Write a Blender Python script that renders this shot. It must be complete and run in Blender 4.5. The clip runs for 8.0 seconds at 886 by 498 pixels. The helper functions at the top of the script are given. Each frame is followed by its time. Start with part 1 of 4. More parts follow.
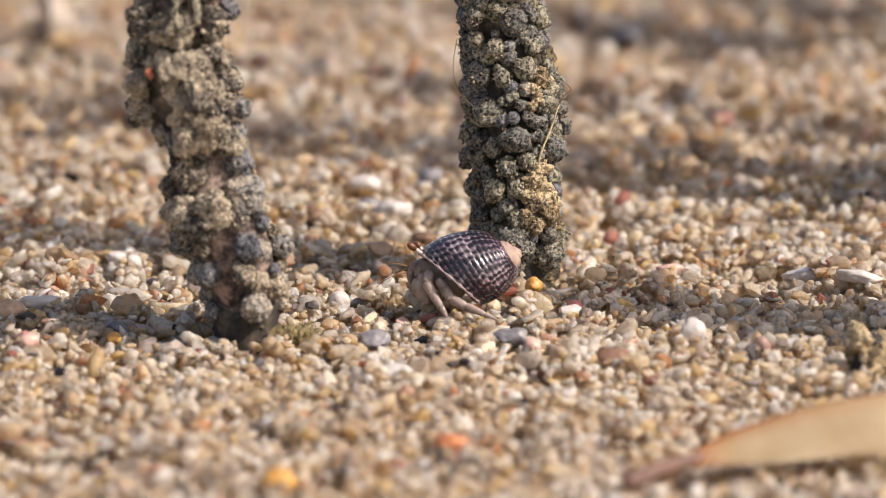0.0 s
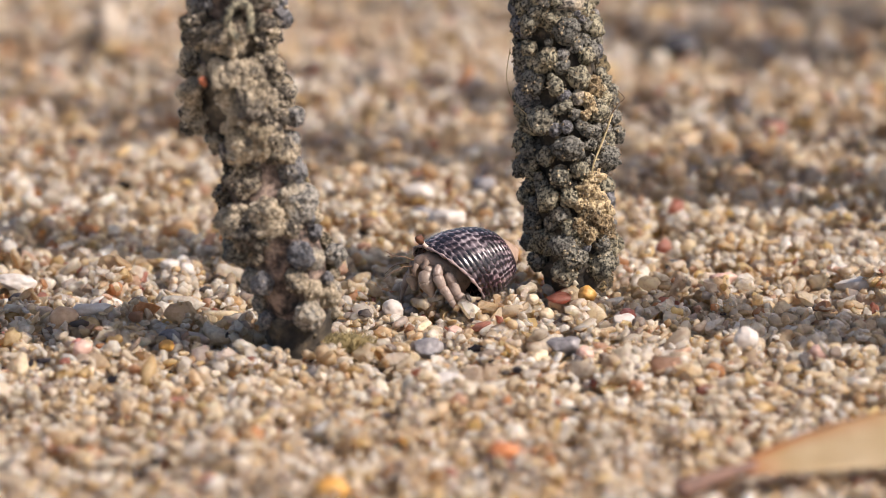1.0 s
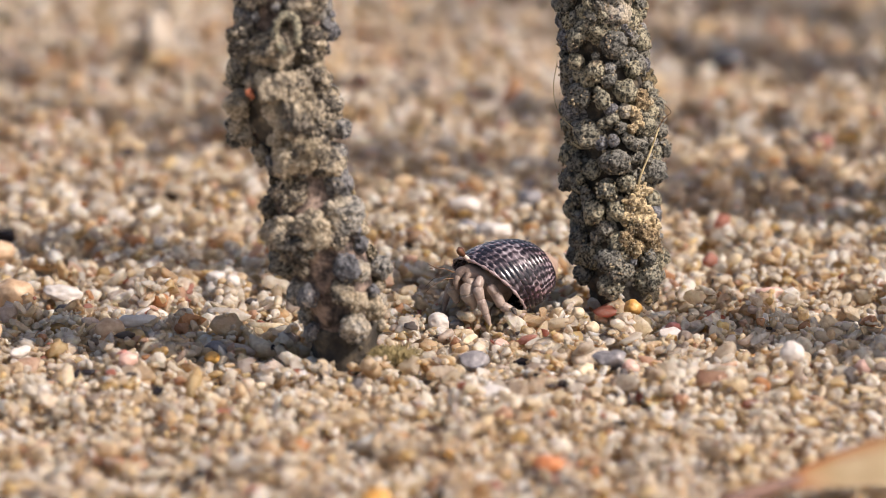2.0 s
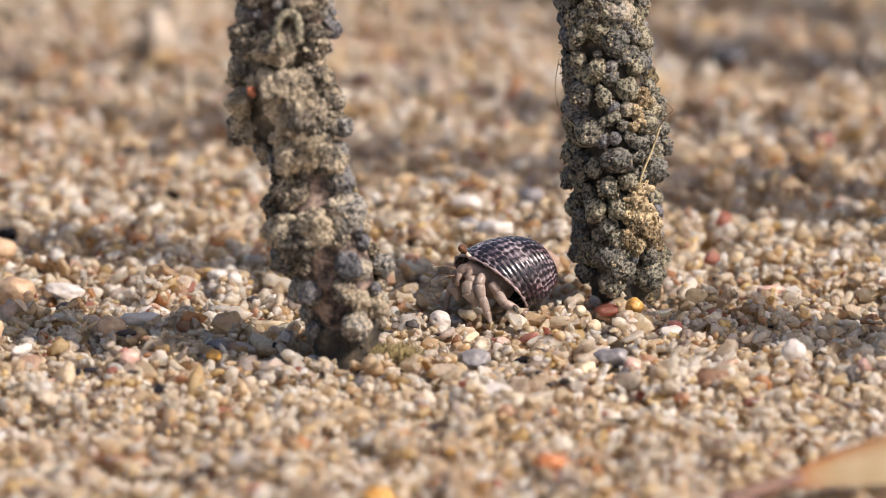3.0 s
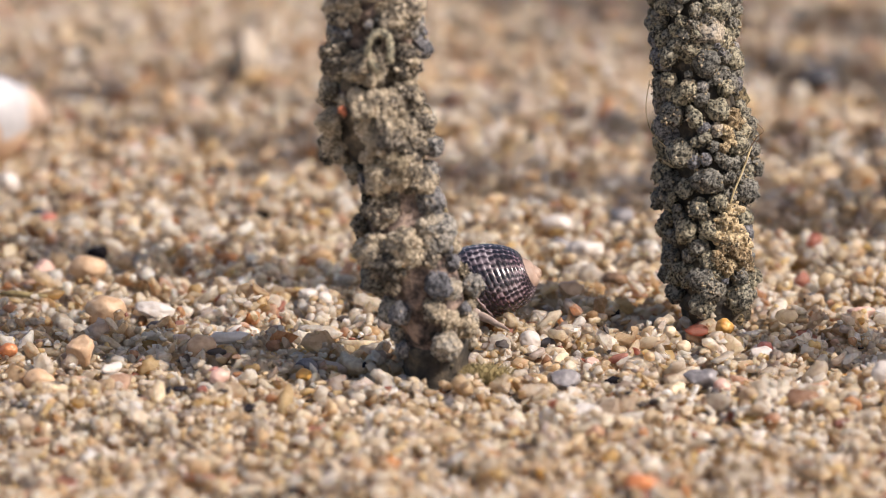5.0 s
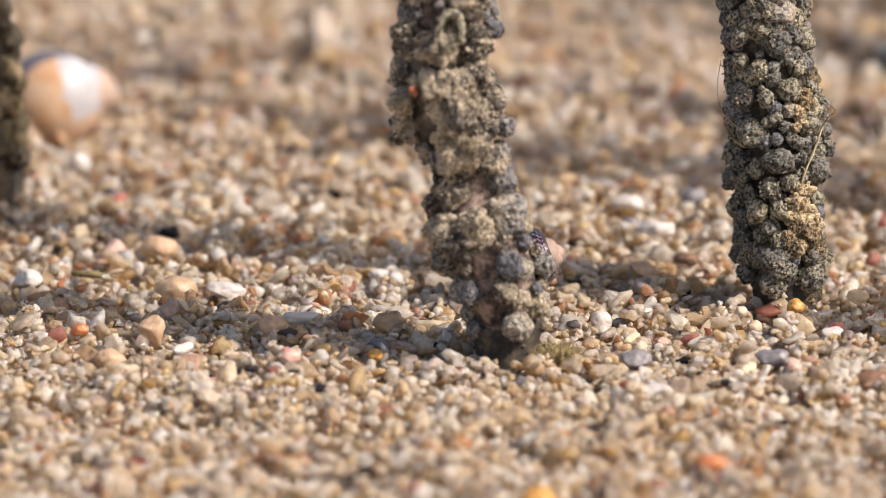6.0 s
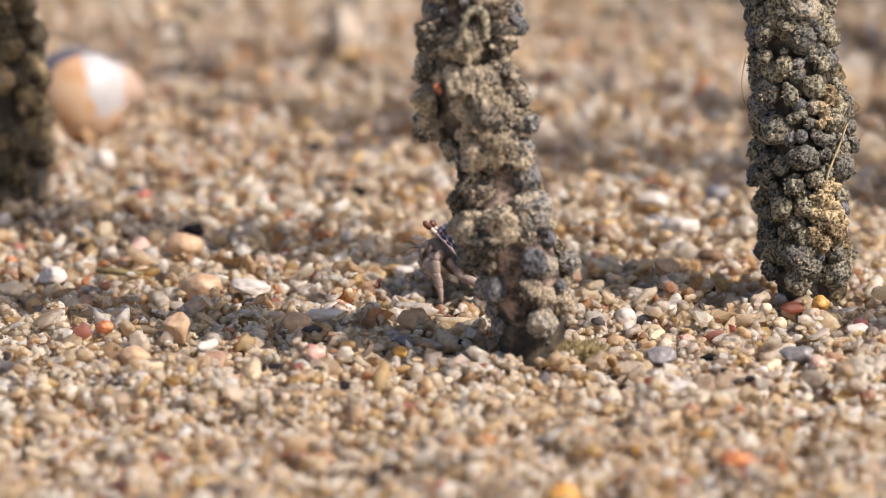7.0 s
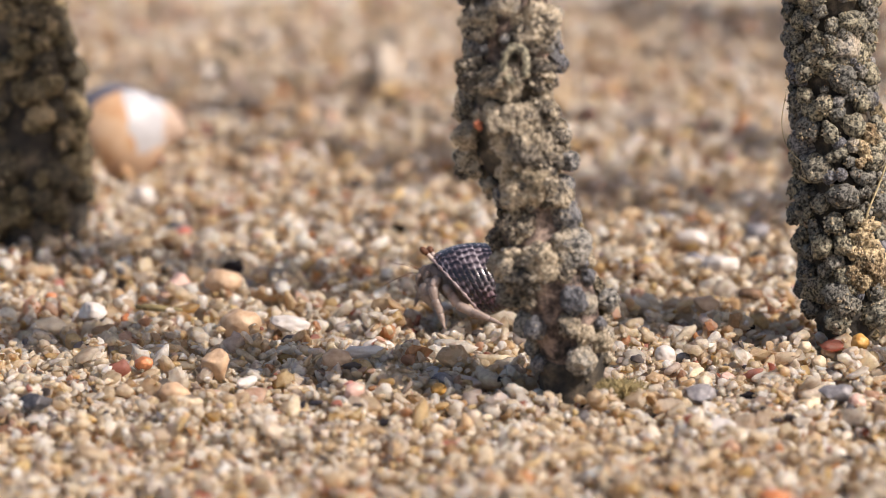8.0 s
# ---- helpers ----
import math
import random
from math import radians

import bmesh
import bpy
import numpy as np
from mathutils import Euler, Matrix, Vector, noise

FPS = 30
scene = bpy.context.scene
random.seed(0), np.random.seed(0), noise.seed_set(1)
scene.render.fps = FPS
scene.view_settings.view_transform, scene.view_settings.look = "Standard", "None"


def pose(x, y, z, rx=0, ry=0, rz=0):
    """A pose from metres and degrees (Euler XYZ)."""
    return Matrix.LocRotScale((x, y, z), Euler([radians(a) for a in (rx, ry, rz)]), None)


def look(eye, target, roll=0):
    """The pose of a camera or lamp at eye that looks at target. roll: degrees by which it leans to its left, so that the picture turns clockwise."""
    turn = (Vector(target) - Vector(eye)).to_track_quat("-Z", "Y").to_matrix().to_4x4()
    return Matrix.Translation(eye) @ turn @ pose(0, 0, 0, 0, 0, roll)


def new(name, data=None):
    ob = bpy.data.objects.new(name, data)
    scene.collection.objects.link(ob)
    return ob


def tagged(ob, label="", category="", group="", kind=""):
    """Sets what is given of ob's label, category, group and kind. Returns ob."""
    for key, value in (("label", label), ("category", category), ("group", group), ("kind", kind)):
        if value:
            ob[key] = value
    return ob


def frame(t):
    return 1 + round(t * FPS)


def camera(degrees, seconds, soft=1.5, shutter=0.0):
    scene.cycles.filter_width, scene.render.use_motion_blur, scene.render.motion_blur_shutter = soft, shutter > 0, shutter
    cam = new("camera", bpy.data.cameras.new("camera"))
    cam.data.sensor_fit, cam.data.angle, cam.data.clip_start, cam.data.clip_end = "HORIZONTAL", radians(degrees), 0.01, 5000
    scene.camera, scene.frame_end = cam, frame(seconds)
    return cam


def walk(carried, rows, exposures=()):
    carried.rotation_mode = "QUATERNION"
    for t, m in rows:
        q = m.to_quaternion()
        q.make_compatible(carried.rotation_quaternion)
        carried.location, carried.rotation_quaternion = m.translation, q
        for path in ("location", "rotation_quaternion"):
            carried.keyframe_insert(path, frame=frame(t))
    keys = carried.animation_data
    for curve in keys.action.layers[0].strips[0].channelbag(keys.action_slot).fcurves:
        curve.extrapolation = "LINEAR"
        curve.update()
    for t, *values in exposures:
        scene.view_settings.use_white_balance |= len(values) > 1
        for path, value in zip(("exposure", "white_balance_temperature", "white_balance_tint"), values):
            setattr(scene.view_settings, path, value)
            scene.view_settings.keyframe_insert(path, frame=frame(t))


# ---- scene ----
MM = 0.001

# ---------------------------------------------------------------- camera
# A long lens on a level head: it pans slowly to the left and nods a little.
cam = camera(6.5, 8.0, soft=0.6)
cam.data.dof.use_dof = True
cam.data.dof.focus_distance = 0.842
cam.data.dof.aperture_fstop = 26.0
EYE = (0.0, -0.80497, 0.19563)
# seconds, turn, tilt, roll
PAN = [
    (0.0, -0.0001, -13.0022, -0.277),
    (0.5, 0.1926, -13.0125, -0.278),
    (1.0, 0.4002, -12.9378, -0.259),
    (1.5, 0.6558, -12.8403, -0.131),
    (1.7, 0.7227, -12.8395, -0.11),
    (3.0, 0.7592, -12.8562, -0.056),
    (3.5, 0.7657, -12.7717, 0.0),
    (4.0, 0.9231, -12.7656, 0.091),
    (4.2, 1.0550, -12.7955, 0.08),
    (5.3, 1.5650, -12.6890, -0.05),
    (5.5, 1.6698, -12.7255, -0.081),
    (6.0, 1.9747, -12.8541, -0.130),
    (6.5, 2.1282, -12.9207, -0.253),
    (7.0, 2.1598, -12.8762, -0.203),
    (7.5, 2.2680, -12.7148, -0.152),
    (8.0, 2.4569, -12.6018, -0.091),
]
walk(cam, [(t, pose(*EYE, 90 + tilt, 0, turn) @ pose(0, 0, 0, 0, 0, roll)) for t, turn, tilt, roll in PAN], exposures=[(0.0, 0.14, 6860.0, 16.2)])

# ---------------------------------------------------------------- light
SUN_FROM = Vector((1.0, -0.47, 1.05)).normalized()
world = bpy.data.worlds.new("sky")
scene.world = world
world.use_nodes = True
wn = world.node_tree
sky = wn.nodes.new("ShaderNodeTexSky")
sky.sky_type = "NISHITA"
sky.sun_disc = False
sky.dust_density = 3.0
sky.ozone_density = 0.6
sky.sun_elevation = math.asin(SUN_FROM.z)
sky.sun_rotation = math.atan2(SUN_FROM.x, SUN_FROM.y)
wn.links.new(sky.outputs[0], wn.nodes["Background"].inputs[0])
wn.nodes["Background"].inputs[1].default_value = 0.135
sun_data = bpy.data.lights.new("sun", "SUN")
sun_data.energy = 4.2
sun_data.angle = radians(0.55)
sun_data.color = (1.0, 0.96, 0.90)
sun = new("sun", sun_data)
sun.matrix_world = look(tuple(SUN_FROM * 2), (0, 0, 0))


# ---------------------------------------------------------------- materials
class Nodes:
    """Short hand for node trees."""

    def __init__(self, name):
        self.mat = bpy.data.materials.new(name)
        self.mat.use_nodes = True
        self.tree = self.mat.node_tree
        self.bsdf = self.tree.nodes["Principled BSDF"]

    def add(self, kind, **values):
        n = self.tree.nodes.new("ShaderNode" + kind)
        for key, value in values.items():
            if key in n.inputs:
                n.inputs[key].default_value = value
        return n

    def link(self, a, b):
        self.tree.links.new(a, b)

    def coords(self, what="Object"):
        return self.add("TexCoord").outputs[what]

    def noise(self, scale, detail=3.0, rough=0.55, vec=None):
        n = self.add("TexNoise", Scale=scale, Detail=detail, Roughness=rough)
        self.link(vec if vec is not None else self.coords(), n.inputs["Vector"])
        return n.outputs["Fac"]

    def voronoi(self, scale, vec=None):
        n = self.add("TexVoronoi", Scale=scale)
        self.link(vec if vec is not None else self.coords(), n.inputs["Vector"])
        return n

    def ramp(self, fac, stops, constant=False):
        n = self.add("ValToRGB")
        els = n.color_ramp.elements
        n.color_ramp.interpolation = "CONSTANT" if constant else "LINEAR"
        while len(els) < len(stops):
            els.new(0.5)
        for e, (p, c) in zip(els, stops):
            e.position = p
            e.color = (*c, 1) if len(c) == 3 else c
        self.link(fac, n.inputs[0])
        return n.outputs[0]

    def mix(self, fac, a, b, blend="MIX"):
        n = self.add("Mix")
        n.data_type = "RGBA"
        n.blend_type = blend
        for sock, v in ((n.inputs[0], fac), (n.inputs[6], a), (n.inputs[7], b)):
            if isinstance(v, (int, float)):
                sock.default_value = v
            elif isinstance(v, tuple):
                sock.default_value = (*v, 1)
            else:
                self.link(v, sock)
        return n.outputs[2]

    def math(self, op, a, b=0.0):
        n = self.add("Math")
        n.operation = op
        for sock, v in ((n.inputs[0], a), (n.inputs[1], b)):
            if isinstance(v, (int, float)):
                sock.default_value = v
            else:
                self.link(v, sock)
        return n.outputs[0]

    def bump(self, height, strength=0.5, distance=0.1 * MM, onto=None):
        n = self.add("Bump", Strength=strength, Distance=distance)
        self.link(height, n.inputs["Height"])
        if onto is not None:
            self.link(onto, n.inputs["Normal"])
        return n.outputs[0]

    def done(self, color=None, rough=0.6, normal=None, spec=0.5):
        if isinstance(color, tuple):
            self.bsdf.inputs["Base Color"].default_value = (*color, 1)
        elif color is not None:
            self.link(color, self.bsdf.inputs["Base Color"])
        if isinstance(rough, (int, float)):
            self.bsdf.inputs["Roughness"].default_value = rough
        else:
            self.link(rough, self.bsdf.inputs["Roughness"])
        self.bsdf.inputs["Specular IOR Level"].default_value = spec
        if normal is not None:
            self.link(normal, self.bsdf.inputs["Normal"])
        return self.mat


# Coral sand: cream, white, tan, amber, pink, orange, grey and a few near-black grains.
SAND = [
    (0.00, (0.87, 0.76, 0.58)), (0.12, (0.88, 0.80, 0.66)), (0.25, (0.81, 0.65, 0.45)), (0.32, (0.90, 0.85, 0.76)),
    (0.48, (0.84, 0.72, 0.55)), (0.57, (0.73, 0.55, 0.36)), (0.61, (0.83, 0.73, 0.61)), (0.67, (0.92, 0.89, 0.83)),
    (0.84, (0.81, 0.64, 0.38)), (0.88, (0.70, 0.61, 0.55)), (0.905, (0.77, 0.55, 0.42)), (0.927, (0.52, 0.45, 0.41)),
    (0.945, (0.68, 0.39, 0.22)), (0.956, (0.60, 0.30, 0.24)), (0.963, (0.22, 0.20, 0.20)), (0.970, (0.82, 0.65, 0.36)), (0.993, (0.07, 0.06, 0.07)),
]


def sand_grain_material():
    """Worn coral and shell: milky, half clear, moist; light passes from grain to grain."""
    n = Nodes("coral_sand_grains")
    rnd = n.add("NewGeometry").outputs["Random Per Island"]
    base = n.ramp(rnd, SAND, constant=True)
    second = n.math("FRACT", n.math("MULTIPLY", rnd, 917.0))
    tint = n.ramp(second, [(0.0, (0.76, 0.72, 0.68)), (0.5, (0.97, 0.96, 0.95)), (1.0, (1.09, 1.09, 1.09))])
    col = n.mix(1.0, base, tint, "MULTIPLY")
    spots = n.ramp(n.noise(1300.0, 4.0, 0.65), [(0.38, (0.66, 0.56, 0.47)), (0.54, (1.03, 1.03, 1.02))])
    col = n.mix(0.5, col, spots, "MULTIPLY")
    rough = n.ramp(n.math("FRACT", n.math("MULTIPLY", rnd, 311.0)), [(0.0, (0.08,) * 3), (0.4, (0.24,) * 3), (1.0, (0.55,) * 3)])
    nor = n.bump(n.noise(3000.0, 4.0, 0.65), 0.5, 0.10 * MM, n.bump(n.noise(1200.0, 4.0, 0.6), 1.0, 0.34 * MM))
    glow = n.add("BsdfTranslucent")
    n.link(n.mix(0.4, col, (1.0, 0.95, 0.88), "MULTIPLY"), glow.inputs["Color"])
    blend = n.add("MixShader")
    clear = n.ramp(n.math("FRACT", n.math("MULTIPLY", rnd, 173.0)), [(0.0, (0.42,) * 3), (0.6, (0.56,) * 3), (1.0, (0.74,) * 3)])
    n.link(clear, blend.inputs[0])
    n.link(n.bsdf.outputs[0], blend.inputs[1])
    n.link(glow.outputs[0], blend.inputs[2])
    n.link(blend.outputs[0], n.tree.nodes["Material Output"].inputs["Surface"])
    n.bsdf.inputs["Subsurface Weight"].default_value = 0.4
    n.bsdf.inputs["Subsurface Radius"].default_value = (1.0, 0.8, 0.58)
    n.bsdf.inputs["Subsurface Scale"].default_value = 1.5 * MM
    return n.done(col, rough, nor, 0.5)


def sand_sheet_material():
    n = Nodes("coral_sand_far")
    v = n.voronoi(780.0)
    sep = n.add("SeparateColor")
    n.link(v.outputs["Color"], sep.inputs[0])
    base = n.ramp(sep.outputs[0], SAND, constant=True)
    # Patchy darkening that gives the sheet the shade found between loose grains.
    gap_shade = n.ramp(n.noise(24.0, 4.0), [(0.35, (0.58, 0.54, 0.50)), (0.65, (0.82, 0.78, 0.74))])
    col = n.mix(0.9, base, gap_shade, "MULTIPLY")
    h = n.math("SUBTRACT", 1.0, v.outputs["Distance"])
    return n.done(col, 0.6, n.bump(h, 0.9, 0.7 * MM), 0.4)


def pebble_material(name, color, dark, rough=0.4, scale=900.0):
    n = Nodes(name)
    f = n.noise(scale, 4.0, 0.6)
    col = n.mix(n.ramp(f, [(0.36, (0, 0, 0)), (0.62, (1, 1, 1))]), dark, color)
    nor = n.bump(n.noise(2400.0, 4.0), 0.4, 0.1 * MM)
    return n.done(col, rough, nor, 0.5)


def crust_material(name, dark, mid, dust, dusty, rough=0.85, spec=0.3):
    """Algae-grown lumps with sand stuck on them."""
    n = Nodes(name)
    info = n.add("ObjectInfo").outputs["Random"]
    pos = n.add("NewGeometry").outputs["Position"]
    a = n.noise(380.0, 5.0, 0.7, pos)
    b = n.noise(2300.0, 4.0, 0.75, pos)
    c = n.noise(150.0, 3.0, 0.5, pos)
    col = n.mix(n.ramp(b, [(0.42, (0, 0, 0)), (0.58, (1, 1, 1))]), dark, mid)
    tint = n.ramp(info, [(0.0, (0.52, 0.54, 0.60)), (0.35, (0.80, 0.80, 0.84)), (0.7, (1.0, 0.98, 0.88)), (1.0, (1.40, 1.32, 1.12))])
    col = n.mix(0.9, col, tint, "MULTIPLY")
    amount = n.math("ADD", n.math("ADD", n.math("MULTIPLY", a, 0.55), n.math("MULTIPLY", b, 0.30)), n.math("MULTIPLY", c, 0.5))
    amount = n.math("ADD", amount, n.math("MULTIPLY", info, 0.12))
    mask = n.ramp(amount, [(dusty, (0, 0, 0)), (dusty + 0.09, (1, 1, 1))])
    sandy = n.ramp(n.noise(3100.0, 3.0, 0.7, pos), [(0.36, tuple(0.38 * v for v in dust)), (0.5, dust), (0.66, tuple(min(0.8, 1.45 * v) for v in dust))])
    col = n.mix(mask, col, sandy)
    nor = n.bump(n.noise(4200.0, 3.0, 0.75, pos), 1.0, 0.14 * MM, n.bump(b, 1.0, 0.32 * MM))
    return n.done(col, rough, nor, spec)


def crumb_material(name, stops):
    """Loose crumbs, each of its own tone."""
    n = Nodes(name)
    rnd = n.add("NewGeometry").outputs["Random Per Island"]
    return n.done(n.ramp(rnd, stops), 0.75, None, 0.35)


def wood_material(name, stops):
    n = Nodes(name)
    f = n.noise(420.0, 6.0, 0.7)
    col = n.ramp(f, stops)
    return n.done(col, 0.7, n.bump(n.noise(1600.0, 4.0, 0.7), 0.7, 0.2 * MM, n.bump(f, 0.9, 0.4 * MM)), 0.35)


def whelk_material():
    """Dark spiral cords broken into dashes on a lilac-cream shell; pale worn tip. u runs along the coil, v across it."""
    n = Nodes("chequered_shell")
    sep = n.add("SeparateXYZ")
    n.link(n.coords("UV"), sep.inputs[0])
    u, v = sep.outputs[0], sep.outputs[1]
    wob = n.noise(900.0, 3.0)
    rows = n.math("MULTIPLY", v, 40.0)
    rowid = n.math("FLOOR", rows)
    cord = n.math("ABSOLUTE", n.math("SINE", n.math("MULTIPLY", rows, math.pi)))
    hash_row = n.math("FRACT", n.math("MULTIPLY", n.math("SINE", n.math("MULTIPLY", rowid, 12.9)), 43.7))
    along = n.math("ADD", n.math("ADD", n.math("MULTIPLY", u, 104.0), n.math("MULTIPLY", hash_row, 0.55)), n.math("MULTIPLY", wob, 1.7))
    dash = n.math("SINE", n.math("MULTIPLY", along, 6.283))
    patch = n.noise(330.0, 4.0, 0.6)
    lvl = n.math("ADD", n.math("ADD", n.math("MULTIPLY", dash, 0.20), n.math("MULTIPLY", cord, 0.24)), n.math("SUBTRACT", n.math("MULTIPLY", patch, 1.6), 0.17))
    col = n.ramp(lvl, [(0.36, (0.42, 0.37, 0.38)), (0.54, (0.21, 0.17, 0.185)), (0.69, (0.075, 0.056, 0.066)), (0.90, (0.014, 0.012, 0.017))])
    red = n.ramp(n.noise(150.0, 2.0), [(0.46, (1.0, 1.0, 1.03)), (0.64, (1.12, 0.72, 0.80))])
    col = n.mix(0.8, col, red, "MULTIPLY")
    tip = n.ramp(n.math("ADD", u, n.math("MULTIPLY", patch, 0.06)), [(0.685, (1, 1, 1)), (0.715, (0, 0, 0))])
    worn = n.ramp(n.noise(500.0, 4.0), [(0.35, (0.27, 0.18, 0.135)), (0.6, (0.46, 0.33, 0.26))])
    col = n.mix(tip, col, worn)
    lip = n.ramp(u, [(0.975, (0, 0, 0)), (0.996, (1, 1, 1))])
    col = n.mix(lip, col, (0.46, 0.34, 0.33))
    ridges = n.math("MULTIPLY", cord, n.math("SUBTRACT", 1.0, tip))
    nor = n.bump(n.noise(2500.0, 3.0), 0.3, 0.06 * MM, n.bump(ridges, 0.6, 0.12 * MM))
    return n.done(col, n.ramp(tip, [(0.0, (0.24,) * 3), (1.0, (0.6,) * 3)]), nor, 0.6)


def skin_material(name, pale, dark, rough=0.45):
    n = Nodes(name)
    f = n.noise(900.0, 5.0, 0.65)
    col = n.ramp(f, [(0.36, dark), (0.50, pale), (0.66, tuple(1.15 * c for c in pale))])
    return n.done(col, rough, n.bump(n.noise(3000.0, 3.0), 0.7, 0.10 * MM, n.bump(f, 0.6, 0.14 * MM)), 0.4)


def leaf_material():
    n = Nodes("dry_leaf")
    sep = n.add("SeparateXYZ")
    n.link(n.coords("UV"), sep.inputs[0])
    along, across = sep.outputs[0], sep.outputs[1]
    body = n.ramp(n.noise(160.0, 4.0), [(0.35, (0.58, 0.445, 0.26)), (0.65, (0.73, 0.60, 0.40))])
    base = n.ramp(along, [(0.17, (0.20, 0.09, 0.065)), (0.27, (0.52, 0.15, 0.04)), (0.42, (0.62, 0.32, 0.10))])
    edge = n.ramp(along, [(0.22, (1, 1, 1)), (0.42, (0, 0, 0))])
    col = n.mix(edge, body, base)
    rim = n.ramp(across, [(0.74, (0, 0, 0)), (0.95, (1, 1, 1))])
    near_stalk = n.ramp(along, [(0.35, (1, 1, 1)), (0.75, (0.25, 0.25, 0.25))])
    col = n.mix(n.math("MULTIPLY", rim, near_stalk), col, (0.50, 0.21, 0.07))
    vein = n.math("ABSOLUTE", n.math("SINE", n.math("MULTIPLY", n.math("ADD", n.math("MULTIPLY", along, 30.0), n.math("MULTIPLY", across, 5.0)), 3.14)))
    nor = n.bump(n.noise(900.0, 4.0), 0.4, 0.2 * MM, n.bump(vein, 0.06, 0.2 * MM))
    return n.done(col, 0.5, nor, 0.4)


def moon_shell_material():
    """Tan body whorl with a slate cap behind the crown and a whiter upper right side."""
    n = Nodes("tan_white_snail_shell")
    sep = n.add("SeparateXYZ")
    n.link(n.coords("Object"), sep.inputs[0])
    x, y = sep.outputs[0], sep.outputs[1]
    z = n.math("SUBTRACT", sep.outputs[2], 5.3 * MM)
    wob = n.math("MULTIPLY", n.math("SUBTRACT", n.noise(150.0, 3.0), 0.5), 5.0 * MM)

    def cap(a, b, c, edge):
        d = n.math("ADD", n.math("ADD", n.math("MULTIPLY", x, a), n.math("MULTIPLY", y, b)), n.math("ADD", n.math("MULTIPLY", z, c), wob))
        return n.ramp(n.math("MULTIPLY", d, 1.0 / (8.0 * MM)), [(edge, (0, 0, 0)), (edge + 0.04, (1, 1, 1))])

    tan = n.ramp(n.noise(300.0, 3.0), [(0.35, (0.50, 0.27, 0.13)), (0.62, (0.62, 0.43, 0.28))])
    col = n.mix(cap(0.95, 0.0, 0.45, 0.235), tan, n.ramp(n.noise(260.0, 3.0), [(0.3, (0.40, 0.39, 0.395)), (0.6, (0.52, 0.51, 0.52))]))
    col = n.mix(cap(0.30, 0.0, -0.95, 0.30), col, (0.55, 0.38, 0.26))
    col = n.mix(cap(0.92, 0.35, -0.15, 0.56), col, (0.50, 0.37, 0.29))
    col = n.mix(cap(-0.52, 0.58, 0.63, 0.13), col, (0.13, 0.125, 0.15))
    return n.done(col, 0.45, n.bump(n.noise(900.0, 3.0), 0.3, 0.1 * MM), 0.4)


M_GRAIN = sand_grain_material()
M_SHEET = sand_sheet_material()
M_LUMP_A = crust_material("sand_crusted_growth", (0.045, 0.038, 0.030), (0.30, 0.255, 0.195), (0.49, 0.41, 0.30), 0.67)
M_LUMP_G = crust_material("slate_grey_growth", (0.040, 0.041, 0.046), (0.36, 0.35, 0.35), (0.48, 0.41, 0.31), 0.77, 0.60, 0.5)
M_LUMP_B = crust_material("dark_olive_grey_growth", (0.018, 0.018, 0.014), (0.40, 0.375, 0.30), (0.46, 0.38, 0.26), 0.86, 0.60, 0.5)
M_LUMP_Y = crust_material("tan_crusted_growth", (0.10, 0.066, 0.034), (0.50, 0.355, 0.19), (0.60, 0.46, 0.28), 0.68)
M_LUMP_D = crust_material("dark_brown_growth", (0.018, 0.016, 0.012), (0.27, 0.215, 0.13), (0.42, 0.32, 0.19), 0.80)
M_GRIT_A = crumb_material("stuck_sand_pale", [(0.0, (0.13, 0.11, 0.09)), (0.3, (0.36, 0.30, 0.22)), (0.7, (0.52, 0.44, 0.33)), (1.0, (0.66, 0.58, 0.46))])
M_GRIT_B = crumb_material("stuck_sand_tan", [(0.0, (0.06, 0.05, 0.035)), (0.4, (0.27, 0.21, 0.13)), (0.8, (0.42, 0.34, 0.22)), (1.0, (0.56, 0.48, 0.36))])
M_FUZZ = crumb_material("algae_threads", [(0.0, (0.03, 0.028, 0.02)), (0.6, (0.16, 0.14, 0.09)), (1.0, (0.42, 0.35, 0.23))])
# Wet bark; also used to blacken the left root's crevice like shade.
M_BARK = wood_material("wet_dark_bark_and_crevice_shade", [(0.30, (0.012, 0.011, 0.011)), (0.50, (0.045, 0.038, 0.030)), (0.66, (0.16, 0.125, 0.085)), (0.8, (0.30, 0.22, 0.14))])
M_BARK_PINK = wood_material("peeling_pinkish_bark", [(0.38, (0.018, 0.015, 0.014)), (0.48, (0.11, 0.08, 0.068)), (0.58, (0.34, 0.25, 0.20)), (0.72, (0.44, 0.33, 0.26))])
M_WHELK = whelk_material()
M_SKIN = skin_material("crab_skin", (0.25, 0.185, 0.15), (0.14, 0.10, 0.08), 0.42)
M_LEG = skin_material("crab_leg", (0.36, 0.28, 0.24), (0.24, 0.175, 0.145), 0.34)
M_CLAW = skin_material("crab_claw", (0.36, 0.285, 0.235), (0.25, 0.19, 0.155), 0.38)
M_STALK = skin_material("crab_eye_stalk", (0.62, 0.50, 0.44), (0.40, 0.28, 0.24), 0.35)
M_EYE = skin_material("crab_eye", (0.13, 0.055, 0.03), (0.03, 0.015, 0.012), 0.15)
M_FEELER = skin_material("crab_feeler", (0.20, 0.11, 0.06), (0.08, 0.045, 0.03), 0.45)
M_LEAF = leaf_material()
M_SNAIL = moon_shell_material()
M_ALGAE = skin_material("olive_algae", (0.30, 0.235, 0.11), (0.10, 0.085, 0.045), 0.75)
